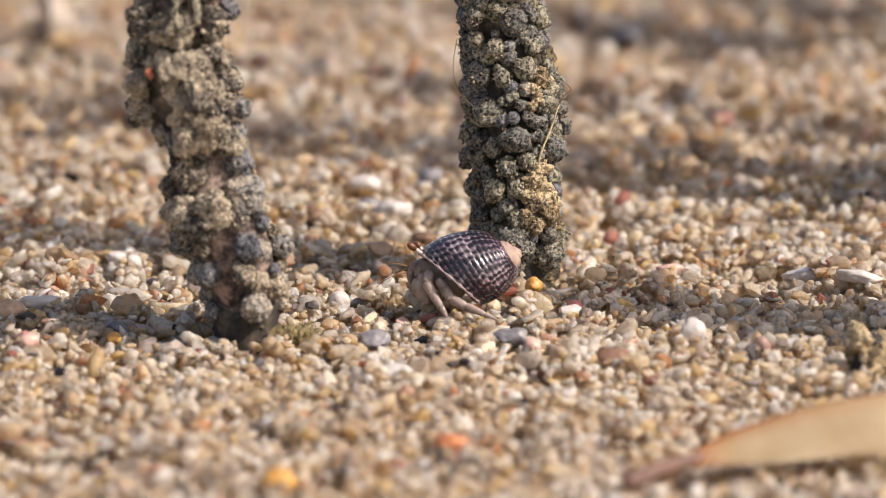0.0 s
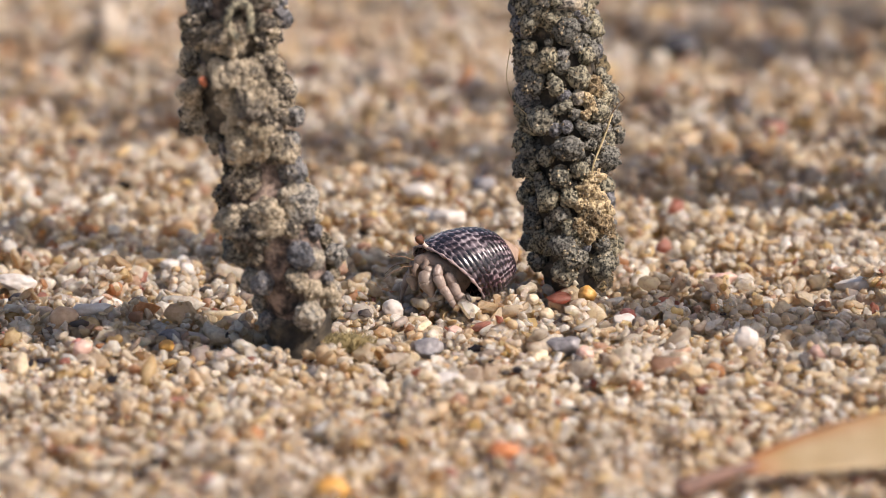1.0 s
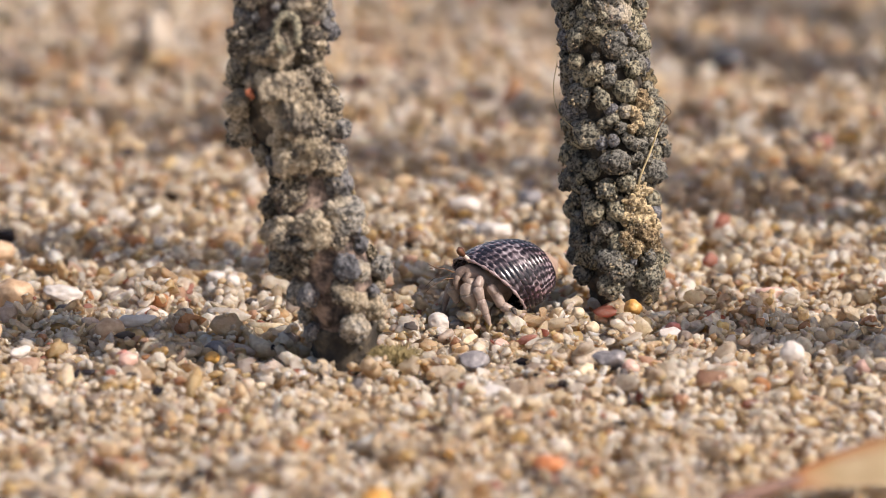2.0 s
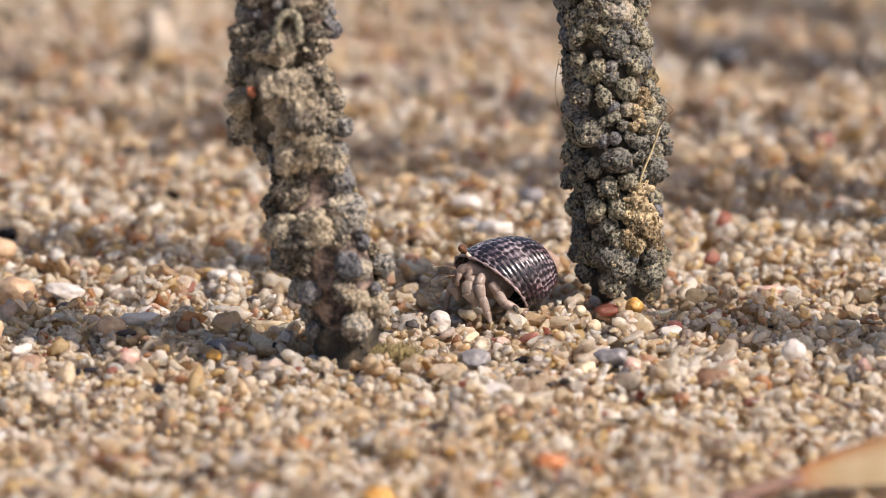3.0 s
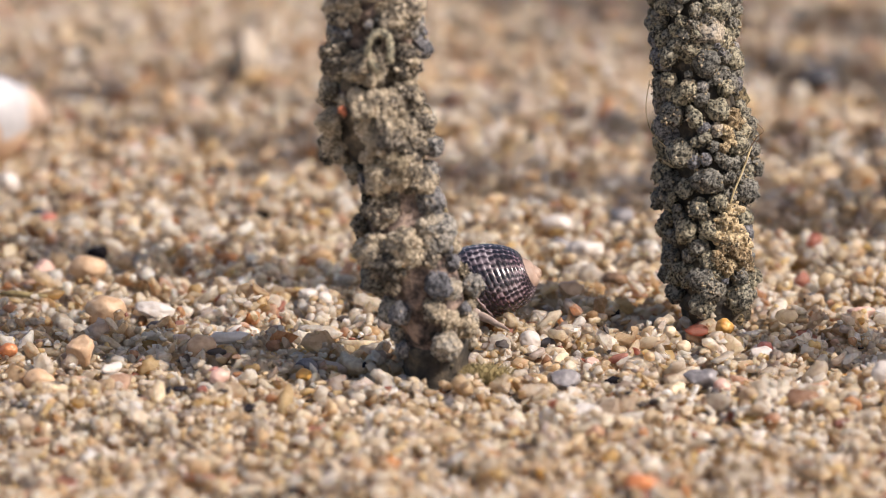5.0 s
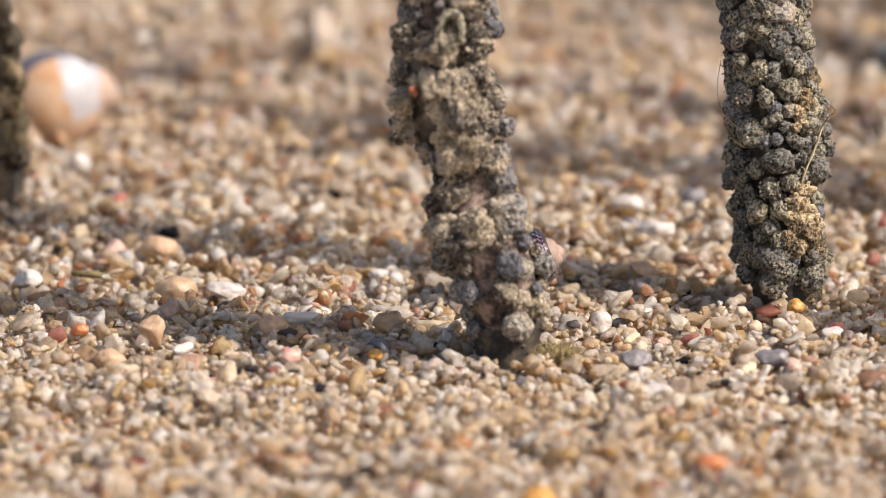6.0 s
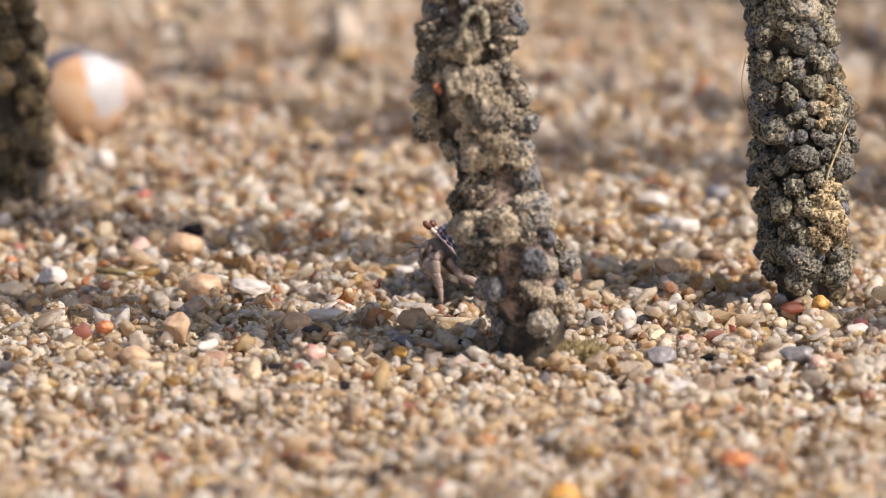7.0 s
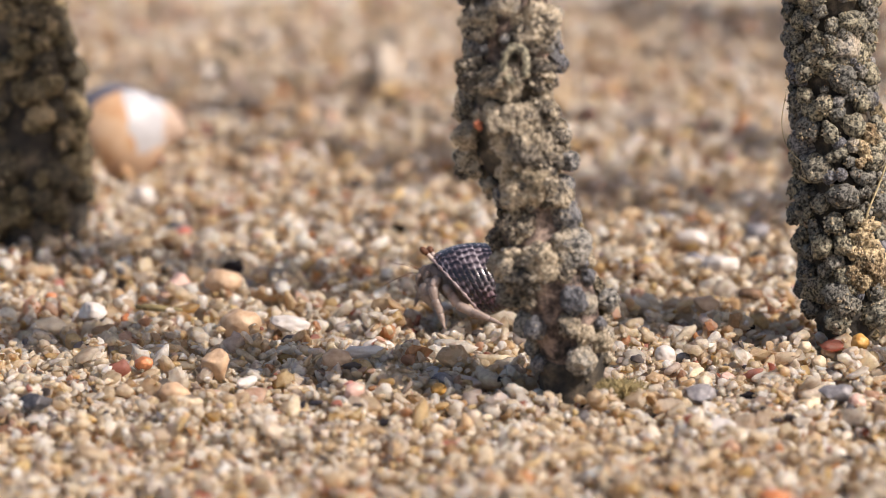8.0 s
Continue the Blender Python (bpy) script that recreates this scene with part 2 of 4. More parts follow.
M_STRAW = skin_material("dry_fibre", (0.55, 0.45, 0.26), (0.30, 0.23, 0.12), 0.6)


# ---------------------------------------------------------------- mesh helpers
def part(name, data, material, parent=None, label=""):
    """One mesh object from a bmesh or a mesh, under its thing or part."""
    if isinstance(data, bmesh.types.BMesh):
        me = bpy.data.meshes.new(name)
        data.to_mesh(me)
        data.free()
        data = me
    if not data.materials:
        data.materials.append(material)
    ob = new(name, data)
    ob.parent = parent
    if label:
        tagged(ob, label)
    return ob


def smooth(bm):
    for f in bm.faces:
        f.smooth = True
    return bm


def ico(level, radius=1.0):
    bm = bmesh.new()
    bmesh.ops.create_icosphere(bm, subdivisions=level, radius=radius)
    return bm


def ico_arrays(level):
    bm = ico(level)
    bm.verts.index_update()
    v = np.array([p.co[:] for p in bm.verts])
    f = np.array([[p.index for p in q.verts] for q in bm.faces])
    bm.free()
    return v, f


def array_mesh(name, verts, tris, shade):
    """A mesh from arrays of corners and triangles."""
    me = bpy.data.meshes.new(name)
    me.vertices.add(len(verts))
    me.vertices.foreach_set("co", np.ascontiguousarray(verts, dtype=np.float32).ravel())
    me.loops.add(len(tris) * 3)
    me.loops.foreach_set("vertex_index", np.ascontiguousarray(tris, dtype=np.int32).ravel())
    me.polygons.add(len(tris))
    me.polygons.foreach_set("loop_start", np.arange(0, len(tris) * 3, 3, dtype=np.int32))
    me.polygons.foreach_set("use_smooth", np.ascontiguousarray(shade, dtype=bool))
    me.update(calc_edges=True)
    return me


def tube(bm, points, radii, sides=10, squash=1.0, caps=True):
    """A swept round limb through the points, with rounded ends."""
    pts = [Vector(p) for p in points]
    rings = []
    up = Vector((0.13, 1.0, 0.21)).normalized()
    for i, p in enumerate(pts):
        d = (pts[min(i + 1, len(pts) - 1)] - pts[max(i - 1, 0)]).normalized()
        a = d.cross(up).normalized()
        b = d.cross(a).normalized()
        ring = []
        for k in range(sides):
            w = 2 * math.pi * k / sides
            ring.append(bm.verts.new(p + (a * math.cos(w) + b * math.sin(w) * squash) * radii[i]))
        rings.append(ring)
    for r, s in zip(rings, rings[1:]):
        for k in range(sides):
            bm.faces.new((r[k], r[(k + 1) % sides], s[(k + 1) % sides], s[k]))
    if caps:
        for ring, p, q, rad in ((rings[0], pts[0], pts[1], radii[0]), (rings[-1], pts[-1], pts[-2], radii[-1])):
            tip = bm.verts.new(p + (p - q).normalized() * rad * 0.6)
            for k in range(sides):
                bm.faces.new((ring[k], ring[(k + 1) % sides], tip))
    bmesh.ops.recalc_face_normals(bm, faces=bm.faces)
    return smooth(bm)


def spline(points, steps):
    """Catmull-Rom through rows of numbers."""
    p = np.array(points, dtype=float)
    p = np.vstack([2 * p[0] - p[1], p, 2 * p[-1] - p[-2]])
    out = []
    for i in range(1, len(p) - 2):
        for t in np.linspace(0, 1, steps, endpoint=False):
            out.append(0.5 * (2 * p[i] + (p[i + 1] - p[i - 1]) * t + (2 * p[i - 1] - 5 * p[i] + 4 * p[i + 1] - p[i + 2]) * t * t
                              + (3 * p[i] - p[i - 1] - 3 * p[i + 1] + p[i + 2]) * t ** 3))
    out.append(p[-2])
    return np.array(out)


# ---------------------------------------------------------------- ground
def swell(x, y):
    """Height of the bare sand in mm, x and y in mm: low humps and ripples."""
    h = 1.1 * np.sin(x / 13.0 + 0.7 * np.sin(y / 17.0)) * np.sin(y / 15.0 + 1.3)
    h = h + 0.7 * np.sin(x / 5.3 + y / 7.1 + 0.4) * np.sin(y / 6.1 - x / 9.7)
    far = np.clip((y - 60.0) / 60.0, 0, 1)
    h = h + far * 1.6 * np.sin(y / 9.0 + 0.8 * np.sin(x / 21.0)) + far * 0.9 * np.sin(x / 8.0 + y / 11.0)
    calm = 0.3 + 0.7 * np.clip((np.abs(y - 16.0) - 12.0) / 25.0, 0, 1)
    return h * 0.7 * calm - 0.45


def build_ground():
    """One sheet to the horizon, finely divided where the grains lie."""
    near_x = np.linspace(-150, 100, 84)
    near_y = np.linspace(-120, 290, 120)
    grow = np.array([1.0, 40.0, 200.0, 1000.0, 6000.0, 40000.0, 300000.0, 2000000.0])
    xs = np.concatenate([-150 - grow[::-1], near_x, 100 + grow])
    ys = np.concatenate([-120 - grow[::-1], near_y, 290 + grow])
    gx, gy = np.meshgrid(xs, ys)
    gz = swell(gx, gy) - 1.7
    edge = np.clip(1 - (np.maximum(np.abs(gx + 25) - 125, 0) + np.maximum(np.abs(gy - 85) - 205, 0)) / 300, 0, 1)
    gz = gz * edge - 1.0 * (1 - edge)
    v = np.stack([gx, gy, gz], -1).reshape(-1, 3) * MM
    n, m = len(xs), len(ys)
    i, j = np.meshgrid(np.arange(n - 1), np.arange(m - 1))
    a = (j * n + i).ravel()
    tris = np.concatenate([np.stack([a, a + 1, a + n + 1], -1), np.stack([a, a + n + 1, a + n], -1)])
    me = array_mesh("ground", v, tris, np.ones(len(tris), bool))
    me.materials.append(M_SHEET)
    tagged(new("ground", me), "pale tan coral sand beach reaching to the horizon", "sand", kind="structure")


build_ground()

CELL = 0.16
X0, X1, Y0, Y1 = -128.0, 74.0, -84.0, 236.0
GX, GY = np.meshgrid(np.arange(X0, X1, CELL), np.arange(Y0, Y1, CELL), indexing="ij")
HEIGHT = swell(GX, GY) - 1.7


def surface(x, y, r=0.5):
    """Height in mm of the heaped grains round a place."""
    i, j, k = int((x - X0) / CELL), int((y - Y0) / CELL), max(1, int(r / CELL))
    return float(np.mean(HEIGHT[i - k:i + k + 1, j - k:j + k + 1]))


def grain_shapes(level, count, seed):
    """Worn lumps, broken blocks, knobbly bits, rods and flakes, each about 1 across."""
    r = np.random.default_rng(seed)
    v0, f = ico_arrays(level)
    out = []
    for i in range(count):
        v = v0.copy()
        kind = i % 10
        if kind in (1, 2):
            knobs = r.normal(size=(6, 3))
            knobs /= np.linalg.norm(knobs, axis=1)[:, None]
            v *= 0.58 + 0.62 * np.exp(-5.5 * (1 - v @ knobs.T)).max(1)[:, None]
            v *= np.array([1.15, r.uniform(0.75, 1.0), r.uniform(0.65, 0.95)])
        elif kind == 0:
            v *= np.array([1.0, r.uniform(0.7, 0.98), r.uniform(0.6, 0.9)])
            v *= 1 + 0.20 * np.sin(v @ (r.normal(size=(3, 3)) * 2.5) + r.uniform(0, 6, 3)).sum(1)[:, None]
        elif kind in (3, 4, 5, 9):
            # broken block: a few large flat faces, edges a little worn
            for _ in range(7):
                nrm = r.normal(size=3)
                nrm /= np.linalg.norm(nrm)
                over = np.maximum(v @ nrm - r.uniform(0.25, 0.62), 0)
                v -= over[:, None] * nrm * 0.96
            v *= np.array([1.55, r.uniform(0.95, 1.3), r.uniform(0.8, 1.15)])
        elif kind == 6:
            v *= np.array([1.6, 0.62, 0.58])
            v[:, 2] += 0.16 * v[:, 0] ** 2 * r.uniform(-1, 1)
            v *= 1 + 0.14 * np.sin(v[:, :1] * r.uniform(3, 6) + r.uniform(0, 6))
        elif kind == 7:
            waist = 1 - 0.42 * np.exp(-(v[:, :1] / 0.35) ** 2)
            v *= np.array([1.35, 0.85, 0.75])
            v[:, 1:] *= waist
        else:
            # bent flake
            v *= np.array([1.35, r.uniform(0.8, 1.15), 0.36])
            v[:, 2] += 0.22 * (v[:, 0] ** 2 - 0.5) * r.uniform(-1, 1)
            v *= 1 + 0.16 * np.sin(v @ (r.normal(size=(3, 3)) * 2.2) + r.uniform(0, 6, 3)).sum(1)[:, None]
        v *= 1 + 0.05 * np.sin(v @ (r.normal(size=(3, 3)) * 5.0) + r.uniform(0, 6, 3)).sum(1)[:, None]
        v *= 1 + r.normal(0, 0.035, (len(v), 1))
        out.append((v, kind not in (3, 9)))
    return out, f


def random_turns(r, n):
    """Any heading, with a small tilt: flat grains come to lie flat."""
    w = r.uniform(0, 2 * math.pi, n)
    tx, ty = r.normal(0, 0.38, n), r.normal(0, 0.38, n)
    one, nil = np.ones(n), np.zeros(n)
    about_z = np.stack([np.cos(w), -np.sin(w), nil, np.sin(w), np.cos(w), nil, nil, nil, one], -1).reshape(n, 3, 3)
    about_x = np.stack([one, nil, nil, nil, np.cos(tx), -np.sin(tx), nil, np.sin(tx), np.cos(tx)], -1).reshape(n, 3, 3)
    about_y = np.stack([np.cos(ty), nil, np.sin(ty), nil, one, nil, -np.sin(ty), nil, np.cos(ty)], -1).reshape(n, 3, 3)
    return about_x @ about_y @ about_z


def drop_grains(xs, ys, rs):
    """Let round grains come to rest one upon another; returns their heights."""
    zs = np.empty(len(xs))
    for n in range(len(xs)):
        r = rs[n]
        k = int(r * 0.9 / CELL) + 1
        i, j = int((xs[n] - X0) / CELL), int((ys[n] - Y0) / CELL)
        block = HEIGHT[i - k:i + k + 1, j - k:j + k + 1]
        rest = 0.40 * block.max() + 0.60 * block.mean()
        z = rest + 0.30 * r
        a = np.arange(-k, k + 1) * CELL
        d2 = (a[:, None] ** 2 + a[None, :] ** 2) / (r * r)
        top = z + 0.66 * r * np.sqrt(np.maximum(0, 1 - d2))
        np.copyto(block, np.maximum(block, top), where=d2 < 1)
        zs[n] = z
    return zs


def grain_field(name, label, x_lo, x_hi, y_lo, y_hi, per_mm2, mean, level, seed):
    """A heap of loose coral grains, one object of countless pieces."""
    r = np.random.default_rng(seed)
    n = int((y_hi - y_lo) * 0.5 * ((x_hi(y_lo) - x_lo(y_lo)) + (x_hi(y_hi) - x_lo(y_hi))) * per_mm2)
    ys = r.uniform(y_lo, y_hi, n)
    xs = x_lo(ys) + r.uniform(0, 1, n) * (x_hi(ys) - x_lo(ys))
    rs = 0.5 * mean * np.exp(r.normal(0, 0.44, n))
    rs = np.clip(rs, 0.2, 1.45)
    zs = drop_grains(xs, ys, rs)
    shapes, f = grain_shapes(level, 40, seed + 1)
    which = r.integers(0, 40, n)
    turns = random_turns(r, n)
    stretch = r.uniform(0.85, 1.15, (n, 1, 3))
    nv = len(shapes[0][0])
    proto = np.array([s[0] for s in shapes])[which] * stretch * rs[:, None, None]
    verts = np.einsum("nij,nkj->nki", turns, proto)
    verts[:, :, 0] += xs[:, None]
    verts[:, :, 1] += ys[:, None]
    verts[:, :, 2] += zs[:, None]
    tris = (f[None] + (np.arange(n) * nv)[:, None, None]).reshape(-1, 3)
    shade = np.repeat(np.array([s[1] for s in shapes])[which], len(f))
    me = array_mesh(name, verts.reshape(-1, 3) * MM, tris, shade)
    me.materials.append(M_GRAIN)
    return tagged(new(name, me), label, "sand", kind="stuff")


def left_edge(y):
    return -84.0 - 0.135 * (y + 20.0) * 0.95


def right_edge(y):
    return 50.0 + 0.085 * (y + 20.0)


grain_field("coral_sand", "loose coarse coral sand in cream, tan and white", left_edge, right_edge, -20.0, 42.0, 2.2, 0.95, 2, 11)
grain_field("coral_sand", "loose coral sand close before the roots", left_edge, right_edge, -80.0, -20.0, 1.9, 1.05, 1, 21)
grain_field("coral_sand", "loose coral sand behind the roots", left_edge, right_edge, 42.0, 228.0, 0.98, 1.26, 1, 31)


# ---------------------------------------------------------------- aerial roots
def lump_meshes(count, level, grain, mat, seed, rugged=0.20):
    """Knobbly growths, radius 1. grain: how coarse the crumbs are that crust them."""
    r = np.random.default_rng(seed)
    out = []
    for i in range(count):
        bm = ico(level)
        off = Vector(r.uniform(-50, 50, 3))
        sq = Vector((1.0, r.uniform(0.85, 1.05), r.uniform(0.8, 1.15)))
        for v in bm.verts:
            p = v.co.copy()
            d = rugged * noise.noise(p * 1.4 + off) + 0.55 * rugged * noise.noise(p * 3.2 + off) + 0.045 * noise.noise(p * 9.0 + off) + 0.03 * noise.noise(p * 17.0 + off)
            d += 0.8 * grain * (0.30 - noise.voronoi(p * 2.6 + off)[0][0]) + 0.9 * grain * (0.30 - noise.voronoi(p * 6.5 + off)[0][0])
            v.co = Vector((p.x * sq.x, p.y * sq.y, p.z * sq.z)) * (1 + d)
        me = bpy.data.meshes.new("nodule")
        smooth(bm).to_mesh(me)
        bm.free()
        me.materials.append(mat)
        out.append(me)
    return out


LUMPS = {
    "crust": lump_meshes(9, 5, 0.20, M_LUMP_A, 3, 0.42),
    "grey": lump_meshes(6, 5, 0.12, M_LUMP_G, 4, 0.24),
    "olive": lump_meshes(7, 4, 0.15, M_LUMP_B, 5, 0.24),
    "plain_grey": lump_meshes(5, 4, 0.10, M_LUMP_G, 6, 0.24),
    "plain_crust": lump_meshes(7, 4, 0.22, M_LUMP_A, 7, 0.40),
    "plain_olive": lump_meshes(6, 4, 0.16, M_LUMP_B, 8, 0.26),
    "yellow": lump_meshes(6, 4, 0.26, M_LUMP_Y, 9, 0.60),
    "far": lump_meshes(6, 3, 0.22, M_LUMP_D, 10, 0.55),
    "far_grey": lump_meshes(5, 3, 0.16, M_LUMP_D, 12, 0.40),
}


def root(x, y, line, bark, placed, fill, count, size, grit, seed, label, bare=3.2, height=160.0, pack=0.74, deep=1.3, open_at=(), crown=-0.5):
    """A mangrove breathing root: bark core, crowded growths, stuck sand. line: rows of height, x, radius in mm.
    placed: growth kind and rows of x, height, radius; fill: kinds to choose from for the rest; open_at: places left bare."""
    r = np.random.default_rng(seed)
    top = np.array(line[-1])
    lean = (line[-1][1] - line[-3][1]) / (line[-1][0] - line[-3][0])
    rows = [list(q) for q in line]
    for h in np.arange(top[0] + 9, height, 9):
        rows.append([h, top[1] + 0.5 * lean * (h - top[0]) + r.normal(0, 0.4), max(2.4, top[2] * (1 + crown * (h - top[0]) / height) + r.normal(0, 0.3))])
    path = spline(rows, 5)
    base = tagged(new("mangrove_root"), label, "root", "mangrove roots")
    base.location = (x * MM, y * MM, 0)
    bm = bmesh.new()
    tube(bm, [((q[1] - x) * MM, 0, q[0] * MM) for q in path], [q[2] * (0.60 if bark == M_BARK_PINK and 22 < q[0] < 36 else 0.74 if q[0] < 46 or crown < 0 else 1.0) * MM for q in path], 28)
    for v in bm.verts:
        p = v.co / MM
        out = Vector((p.x, p.y, 0))
        v.co += out * MM * (0.10 * noise.noise(p * 0.45) + 0.06 * noise.noise(p * 1.4))
        v.co.y *= deep
    part("core", bm, bark, base, "bare bark between the growths")

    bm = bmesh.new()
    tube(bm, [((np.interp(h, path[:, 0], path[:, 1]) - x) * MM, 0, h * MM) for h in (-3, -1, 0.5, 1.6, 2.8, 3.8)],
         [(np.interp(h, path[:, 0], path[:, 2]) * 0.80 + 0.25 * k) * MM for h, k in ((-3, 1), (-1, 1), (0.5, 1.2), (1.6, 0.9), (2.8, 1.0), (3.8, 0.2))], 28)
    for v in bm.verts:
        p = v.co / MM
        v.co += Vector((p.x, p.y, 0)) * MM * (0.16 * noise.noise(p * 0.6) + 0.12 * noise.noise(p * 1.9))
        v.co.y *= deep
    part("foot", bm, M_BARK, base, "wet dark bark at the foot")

    def at(h):
        return np.array([np.interp(h, path[:, 0], path[:, 1]), np.interp(h, path[:, 0], path[:, 2])])

    spots = []
    for kind, px, h, rad in placed:
        cx, rr = at(h)
        dx = px - cx
        reach = max(0.3, rr - 0.30 * rad)
        dx = float(np.clip(dx, -reach * 1.08, reach * 1.08))
        spots.append((cx + dx - x, -deep * math.sqrt(max(0.0, reach ** 2 - min(dx * dx, reach ** 2))), h, rad, kind))
    for q in list(spots):
        if q[4] in ("crust", "yellow") and q[3] > 1.5:
            for _ in range(3):
                d = Vector((r.normal(), -abs(r.normal()), r.normal())).normalized()
                sub = q[3] * r.uniform(0.30, 0.52)
                if any((q[0] + d.x * q[3] * 0.9 + x - bx) ** 2 + (q[2] + d.z * q[3] * 0.9 - bh) ** 2 < (br + 0.5 * sub) ** 2 for bx, bh, br in open_at):
                    continue
                spots.append((q[0] + d.x * q[3] * 0.9, q[1] + d.y * q[3] * 0.55, q[2] + d.z * q[3] * 0.9, sub, "plain_crust" if q[4] == "crust" else "yellow"))
    start = len(spots)
    tries = 0
    while len(spots) < start + count and tries < 16000:
        tries += 1
        h = r.uniform(bare, 48.0) if r.random() < 0.9 else r.uniform(48, height - 4)
        w = r.uniform(0, 2 * math.pi)
        rad = size * math.exp(r.normal(0, 0.36))
        cx, rr = at(h)
        reach = rr - 0.72 * rad
        q = (cx - x + reach * math.cos(w), deep * reach * math.sin(w), h, rad, fill[int(r.integers(len(fill)))])
        if q[1] < 0 and any((q[0] + x - bx) ** 2 + (h - bh) ** 2 < (br + 0.6 * rad) ** 2 for bx, bh, br in open_at):
            continue
        if all((q[0] - s[0]) ** 2 + (q[1] - s[1]) ** 2 + (q[2] - s[2]) ** 2 > (pack * (rad + s[3])) ** 2 for s in spots):
            spots.append(q)
    for sx, sy, h, rad, kind in spots:
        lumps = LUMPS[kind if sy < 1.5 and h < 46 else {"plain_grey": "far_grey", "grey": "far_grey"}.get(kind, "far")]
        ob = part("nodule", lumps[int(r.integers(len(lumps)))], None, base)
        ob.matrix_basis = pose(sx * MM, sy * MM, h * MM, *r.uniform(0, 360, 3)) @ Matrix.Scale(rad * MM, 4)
    for _ in range(6 if bark == M_BARK_PINK else 12):
        w, h, rad = r.uniform(0, 2 * math.pi), r.uniform(0.2, 2.8), r.uniform(0.35, 0.75)
        cx, rr = at(h)
        ob = part("nodule", LUMPS["far_grey"][int(r.integers(5))], None, base)
        ob.matrix_basis = pose((cx - x + 0.84 * rr * math.cos(w)) * MM, 0.84 * deep * rr * math.sin(w) * MM, h * MM, *r.uniform(0, 360, 3)) @ Matrix.Scale(rad * MM, 4)
    # sand stuck on the growths
    v0 = np.array([[1, 0, 0], [-1, 0, 0], [0, 1, 0], [0, -1, 0], [0, 0, 1], [0, 0, -1]], dtype=float)
    f = np.array([[0, 2, 4], [2, 1, 4], [1, 3, 4], [3, 0, 4], [2, 0, 5], [1, 2, 5], [3, 1, 5], [0, 3, 5]])
    n = grit
    weight = np.array([4.5 if q[4] in ("crust", "plain_crust", "yellow") else 1.0 for q in spots]) * (np.array([q[3] for q in spots]) ** 2) * np.array([1.0 if q[2] < 46 else 0.2 for q in spots])
    pick = r.choice(len(spots), n, p=weight / weight.sum())
    dirs = r.normal(size=(n, 3))
    dirs[:, 1] = -np.abs(dirs[:, 1]) * 0.9
    dirs /= np.linalg.norm(dirs, axis=1)[:, None]
    s = np.array([q[:4] for q in spots])[pick]
    gs = np.clip((0.12 if bark == M_BARK_PINK else 0.105) * np.exp(r.normal(0, 0.4, n)), 0.05, 0.34)
    cent = s[:, :3] + dirs * s[:, 3:4] * r.uniform(0.86, 1.0, (n, 1))
    verts = v0[None] * (gs[:, None, None] * r.uniform(0.6, 1.3, (n, 1, 3))) * r.uniform(0.8, 1.2, (n, len(v0), 1)) + cent[:, None, :]
    tris = (f[None] + (np.arange(n) * len(v0))[:, None, None]).reshape(-1, 3)
    me = array_mesh("stuck_sand", verts.reshape(-1, 3) * MM, tris, np.zeros(len(tris), bool))
    tagged(part("stuck_sand", me, M_GRIT_A if bark == M_BARK_PINK else M_GRIT_B, base, "crumbs of sand stuck to the growth"), kind="stuff")
    # fine fuzz of threads
    n = int(grit * 1.5)
    pick = r.integers(0, len(spots), n)
    s = np.array([q[:4] for q in spots])[pick]
    dirs = r.normal(size=(n, 3))
    dirs[:, 1] = -np.abs(dirs[:, 1])
    dirs /= np.linalg.norm(dirs, axis=1)[:, None]
    side = np.cross(dirs, r.normal(size=(n, 3)))
    side /= np.linalg.norm(side, axis=1)[:, None] + 1e-9
    foot = s[:, :3] + dirs * s[:, 3:4] * 0.93
    long = r.uniform(0.12, 0.34, (n, 1))
    bend = r.normal(0, 0.12, (n, 3))
    thick = 0.02
    verts = np.stack([foot - side * thick, foot + side * thick, foot + dirs * long * 0.55 + bend * 0.5 + side * thick, foot + dirs * long * 0.55 + bend * 0.5 - side * thick, foot + dirs * long + bend], 1)
    f = np.array([[0, 1, 2], [0, 2, 3], [3, 2, 4]])
    tris = (f[None] + (np.arange(n) * 5)[:, None, None]).reshape(-1, 3)
    me = array_mesh("fuzz", verts.reshape(-1, 3) * MM, tris, np.ones(len(tris), bool))
    tagged(part("fuzz", me, M_FUZZ, base, "fine threads of algae"), kind="stuff")
    return base


